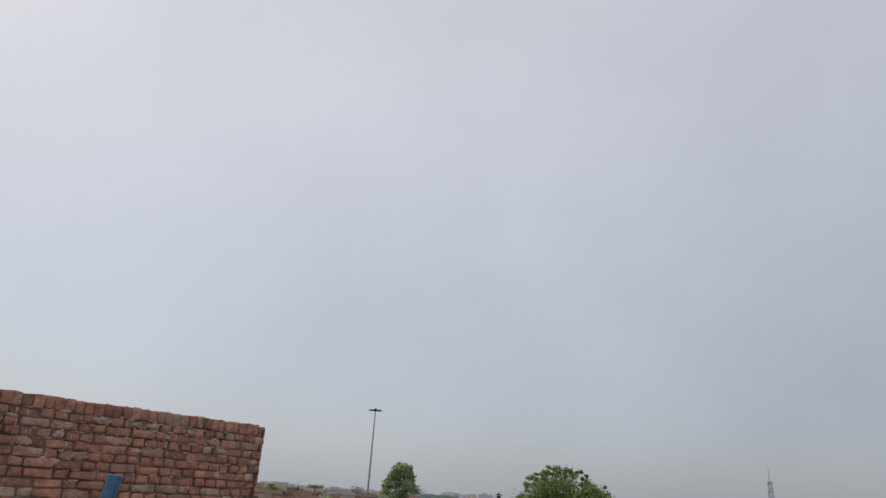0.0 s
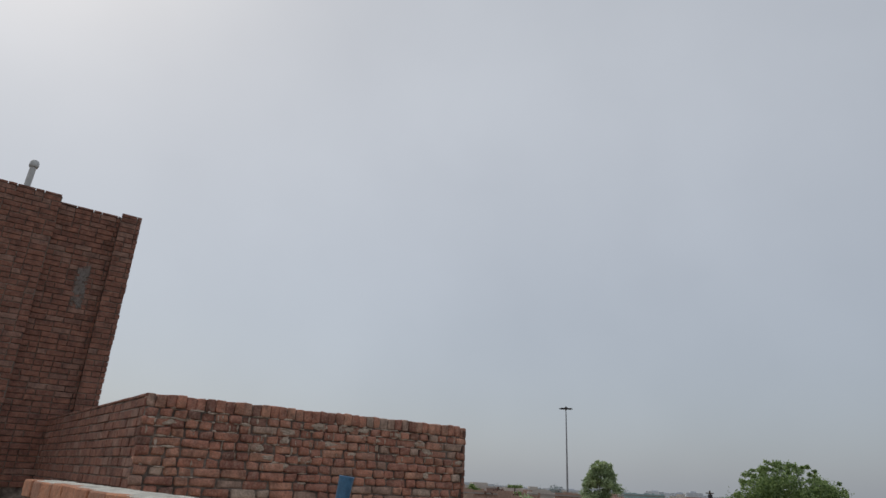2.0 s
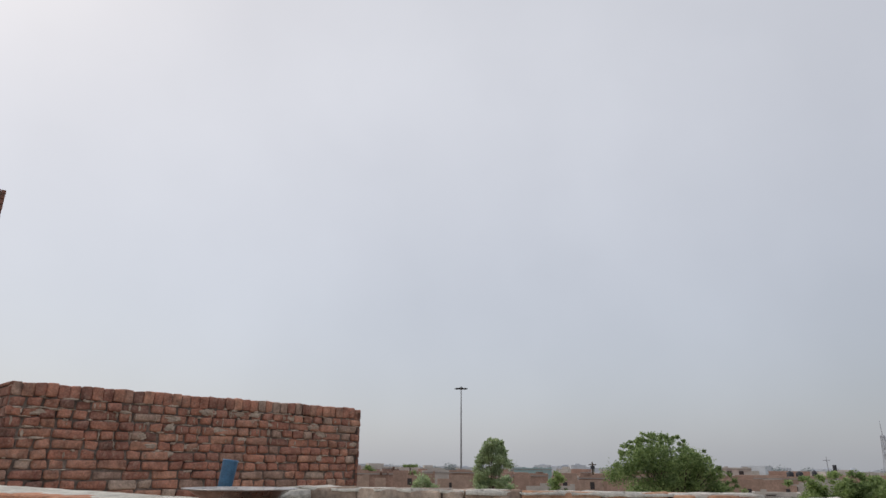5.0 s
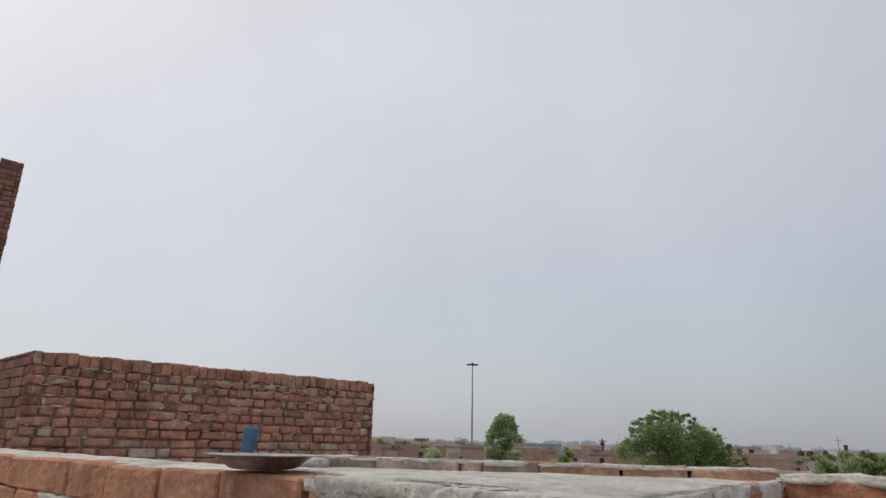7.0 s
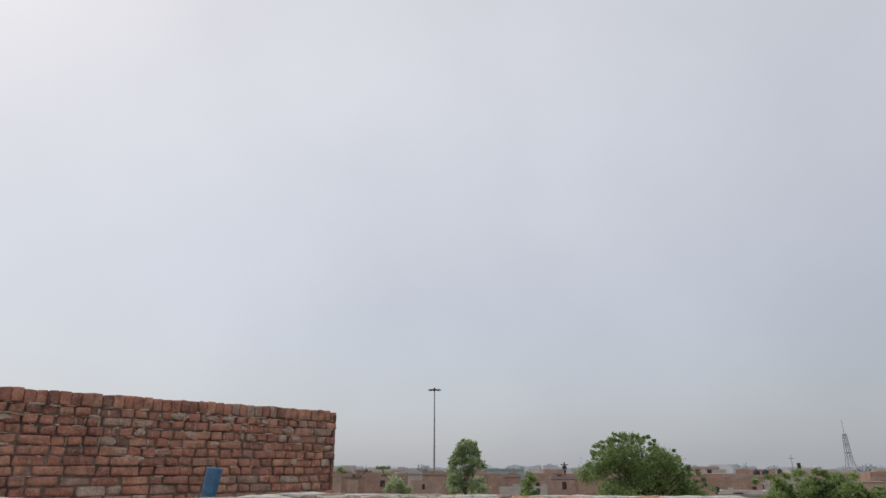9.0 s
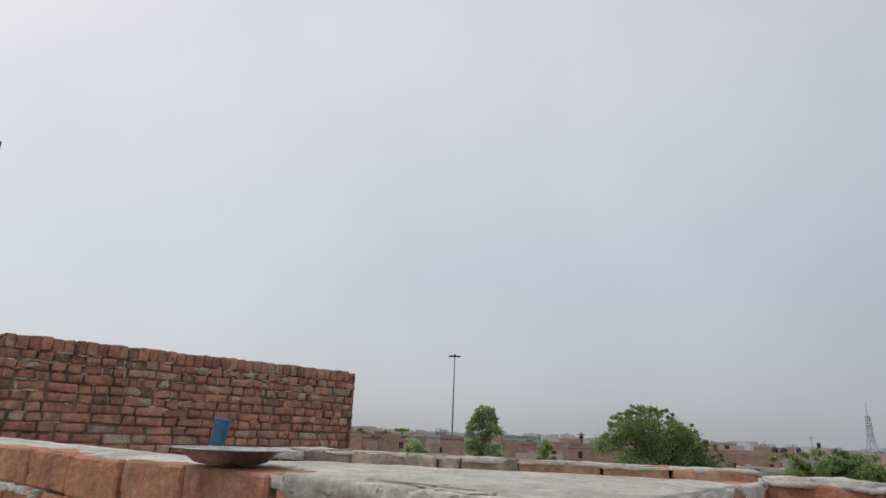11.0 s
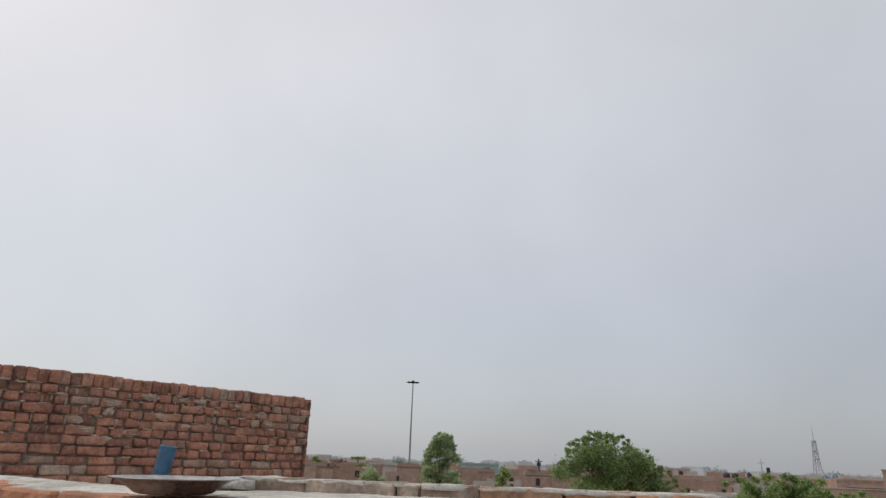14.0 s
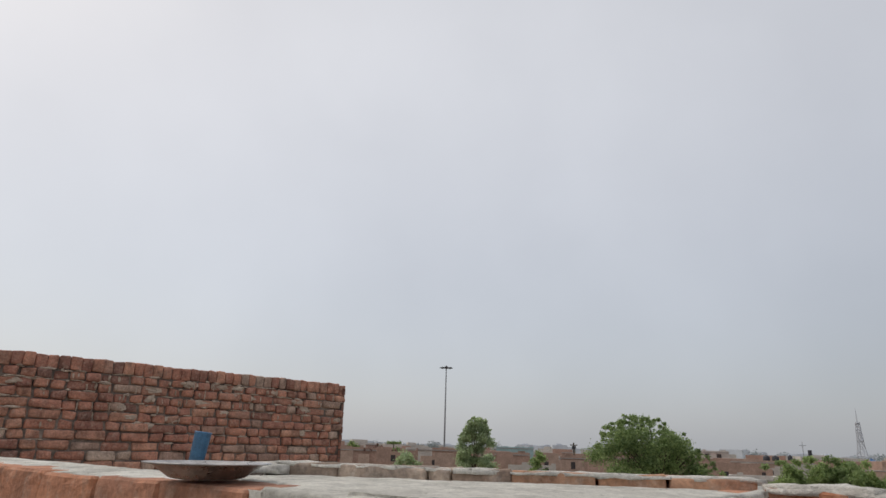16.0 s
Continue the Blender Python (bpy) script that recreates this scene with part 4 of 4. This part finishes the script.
def lay(parent, frame_m, data, x, z, r, sink=0.014, wild=1.0):
    ob = new("brick", r.choice(data))
    ob.parent = parent
    ob.matrix_basis = frame_m @ pose(x, r.uniform(-sink, sink * 0.8), z + r.uniform(-0.004, 0.004) * wild, r.uniform(-2, 2) * wild, r.uniform(-1.2, 1.2) * wild, r.uniform(-2, 2) * wild)
    return ob


def brick_wall(parent, frame_m, length, z_top, courses, seed, upright=True, extra=0.0):
    r = random.Random(seed)
    z = z_top
    if upright:
        n = round(length / 0.0875)
        for i in range(n):
            lay(parent, frame_m, uprights, (i + 0.5) * length / n, z_top - 0.056 + r.uniform(-0.004, 0.004), r)
        z -= 0.122
    for row in range(courses):
        x = 0.0 if row % 2 else r.uniform(-0.02, 0.0) - 0.1
        while x < length - 0.02:
            pick = r.random()
            ln, data = (0.228, stretchers) if pick < (0.52 if row % 2 else 0.16) else (0.110, headers)
            if x + ln > length + 0.006:
                if length - x > 0.085:
                    ob = lay(parent, frame_m, headers, x + (length - x) / 2, z - 0.034, r)
                    ob.scale.x = (length - x) / 0.110
                break
            if x > -0.02:
                lay(parent, frame_m, data, x + ln / 2, z - 0.034, r)
            elif x + ln > 0.07:
                ob = lay(parent, frame_m, headers, (x + ln) / 2, z - 0.034, r)
                ob.scale.x = (x + ln) / 0.110
            x += ln + 0.0135
        z -= COURSE


brick_wall(wall_w, wf, W_LEN, W_TOP, 10, 301)
# pale mortar squeezed out of the upper joints and smeared over some bricks
r = random.Random(310)
bm = bmesh.new()
for k in range(230):
    row = min(9, int(abs(r.gauss(0, 3.0))))
    x = r.uniform(0.05, W_LEN - 0.08)
    z = W_TOP - 0.118 - row * COURSE + r.uniform(-0.010, 0.010)
    sx, sz, sy = r.uniform(0.010, 0.060), r.uniform(0.004, 0.011), 0.013
    if r.random() < 0.3:
        sx, sz, z = r.uniform(0.005, 0.010), r.uniform(0.015, 0.036), z - 0.038
    elif r.random() < 0.16:
        sx, sz, sy, z = r.uniform(0.03, 0.08), r.uniform(0.018, 0.032), 0.012, z - 0.03
    off = Vector((r.uniform(0, 50), r.uniform(0, 50), 0))
    made = bmesh.ops.create_icosphere(bm, subdivisions=3 if sz > 0.012 else 2, radius=1.0)["verts"]
    for v in made:
        q = 1 + 0.6 * noise.noise(v.co * 1.6 + off) + 0.45 * noise.noise(v.co * 4.0 + off)
        v.co = Vector((x + v.co.x * sx * q, 0.004 + v.co.y * sy * q, z + v.co.z * sz * q))
lumps = set_stuff(part("mortar_lumps", bm, M_LUMP, wall_w, "pale mortar squeezed from the joints"))
lumps.matrix_basis = wf
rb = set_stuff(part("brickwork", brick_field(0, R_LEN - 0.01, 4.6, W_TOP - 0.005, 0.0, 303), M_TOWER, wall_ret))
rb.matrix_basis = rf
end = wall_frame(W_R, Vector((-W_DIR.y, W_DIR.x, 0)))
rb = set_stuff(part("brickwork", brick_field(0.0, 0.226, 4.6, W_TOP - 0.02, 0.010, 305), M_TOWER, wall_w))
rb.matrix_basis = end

# ---- bricks of the parapet ----
big = [worn_brick(0.228, 0.10, 0.079, 200 + i, M_NEAR) for i in range(10)]
small = [worn_brick(0.110, 0.10, 0.079, 220 + i, M_NEAR) for i in range(6)]


def near_courses(parent, p_start, p_end, z_top, courses, seed, first=0.0, pitch=0.24, climb=False):
    """Courses from the start point; x runs so that the camera's side is -y."""
    r = random.Random(seed)
    d = p_end - p_start
    m = wall_frame(p_start, d)
    length = d.length
    for row in range(courses):
        x = first - (0.125 if row % 2 else 0.0)
        z = z_top - 0.037 - row * 0.086
        rise = (lambda q: lift(m @ Vector((q, 0, 0)))) if climb else (lambda q: 0.0)
        while x < length - 0.03:
            a, b = max(x, 0.0), min(x + pitch - 0.014, length)
            if b - a > 0.14:
                ob = lay(parent, m, big, (a + b) / 2, z + rise((a + b) / 2), r, 0.004, 0.6)
                ob.scale.x = (b - a) / 0.228
            elif b - a > 0.05:
                ob = lay(parent, m, small, (a + b) / 2, z + rise((a + b) / 2), r, 0.004, 0.6)
                ob.scale.x = (b - a) / 0.110
            x += pitch
    return m


m_a = near_courses(parapet, P0, R1, TOP - 0.010, 13, 401, first=((A5 - P0).length % 0.2315) - 0.2165, pitch=0.2315, climb=True)
m_c = near_courses(parapet, R1, G, TOP - 0.014, 13, 403, first=-0.1)
m_s = near_courses(side, S0, S1, S_TOP - 0.012, 13, 404)


def smear(parent, m, x, z, w, h, thick, seed, mat, top, rough=1.0):
    ob = part("mortar_smear", face_patch(w, h, thick, seed, top - z, rough), mat, parent)
    ob.matrix_basis = m @ pose(x, -0.002, z)
    return ob


xa = (A5 - P0).length
for x, z, w, h, t, seed, mat in (
        (0.275, -0.10, 0.19, 0.32, 0.014, 1, M_CEMENT), (0.285, -0.08, 0.15, 0.26, 0.017, 2, M_CEMENT), (0.27, -0.20, 0.17, 0.20, 0.013, 12, M_CEMENT),
        (0.40, -0.024, 0.26, 0.060, 0.012, 3, M_CEMENT), (0.10, -0.018, 0.16, 0.034, 0.007, 4, M_CEMENT), (0.14, -0.010, 0.24, 0.030, 0.007, 5, M_CEMENT),
        (-0.55, -0.135, 0.15, 0.085, 0.010, 6, M_CEMENT), (-0.16, -0.150, 0.16, 0.090, 0.008, 7, M_PLASTER), (-0.80, -0.225, 0.40, 0.09, 0.009, 8, M_PLASTER),
        (-0.40, -0.097, 0.30, 0.022, 0.009, 10, M_CEMENT), (-0.95, -0.097, 0.34, 0.022, 0.009, 11, M_CEMENT), (-0.02, -0.185, 0.25, 0.03, 0.009, 13, M_CEMENT),
        (0.02, -0.100, 0.16, 0.022, 0.009, 14, M_CEMENT)):
    rise = lift(m_a @ Vector((xa + x, 0, 0)))
    smear(parapet, m_a, xa + x, TOP + z + rise, w, h, t, seed, mat, TOP + rise - 0.002)
for x, z, w, h, t, seed in ((0.20, -0.022, 0.46, 0.060, 0.013, 9), (0.50, -0.024, 0.40, 0.062, 0.012, 15), (0.80, -0.02, 0.28, 0.05, 0.010, 19)):
    smear(parapet, m_c, x, TOP + z, w, h, t, seed, M_CEMENT, TOP - 0.004, 0.45)

# added white patch for a rounded white thing of unknown kind
ob = part("lime_splash", face_patch(0.105, 0.15, 0.016, 31), M_WHITE, parapet, "rounded white patch before the parapet face")
ob.matrix_basis = m_a @ pose(xa + 0.262, -0.018, TOP - 0.135)

# raised far row of the parapet top
ridge_bricks = {M: [brick_data(0.228, 0.095, 0.058, 240 + i, M, 0.006, 0.006) for i in range(4)] for M in (M_DUSTY, M_RIDGE)}
r = random.Random(77)
ridge = thing("ridge_row", label="row of bricks under pale cement along the parapet's outer edge", category="wall", kind="structure")
for a, b in zip(RIDGE, RIDGE[1:]):
    m = wall_frame(a, b - a)
    x = 0.0
    while x < (b - a).length - 0.02:
        ln = min(r.uniform(0.13, 0.24), (b - a).length - x)
        ob = lay(ridge, m, ridge_bricks[M_DUSTY if (m @ Vector((x, 0, 0))).x > 0.30 else M_RIDGE], x + ln / 2, TOP - 0.0170, r, 0.006, 0.5)
        ob.scale.x = (ln - 0.003) / 0.228
        x += ln
    cap = part("cement_top", cement_sheet([(0, -0.004), ((b - a).length, -0.004), ((b - a).length, 0.10), (0, 0.10)], TOP + 0.0085, TOP + 0.0135, 4, 0.0042, 15, 0.008), M_CAP, ridge)
    cap.matrix_basis = m
part("cement_lump", cement_sheet([(-0.40, 1.57), (-0.25, 1.53), (-0.20, 1.62), (-0.33, 1.69)], TOP - 0.012, TOP + 0.006, 3, 0.006, 18, 0.010, 0.008), M_CAP, ridge)
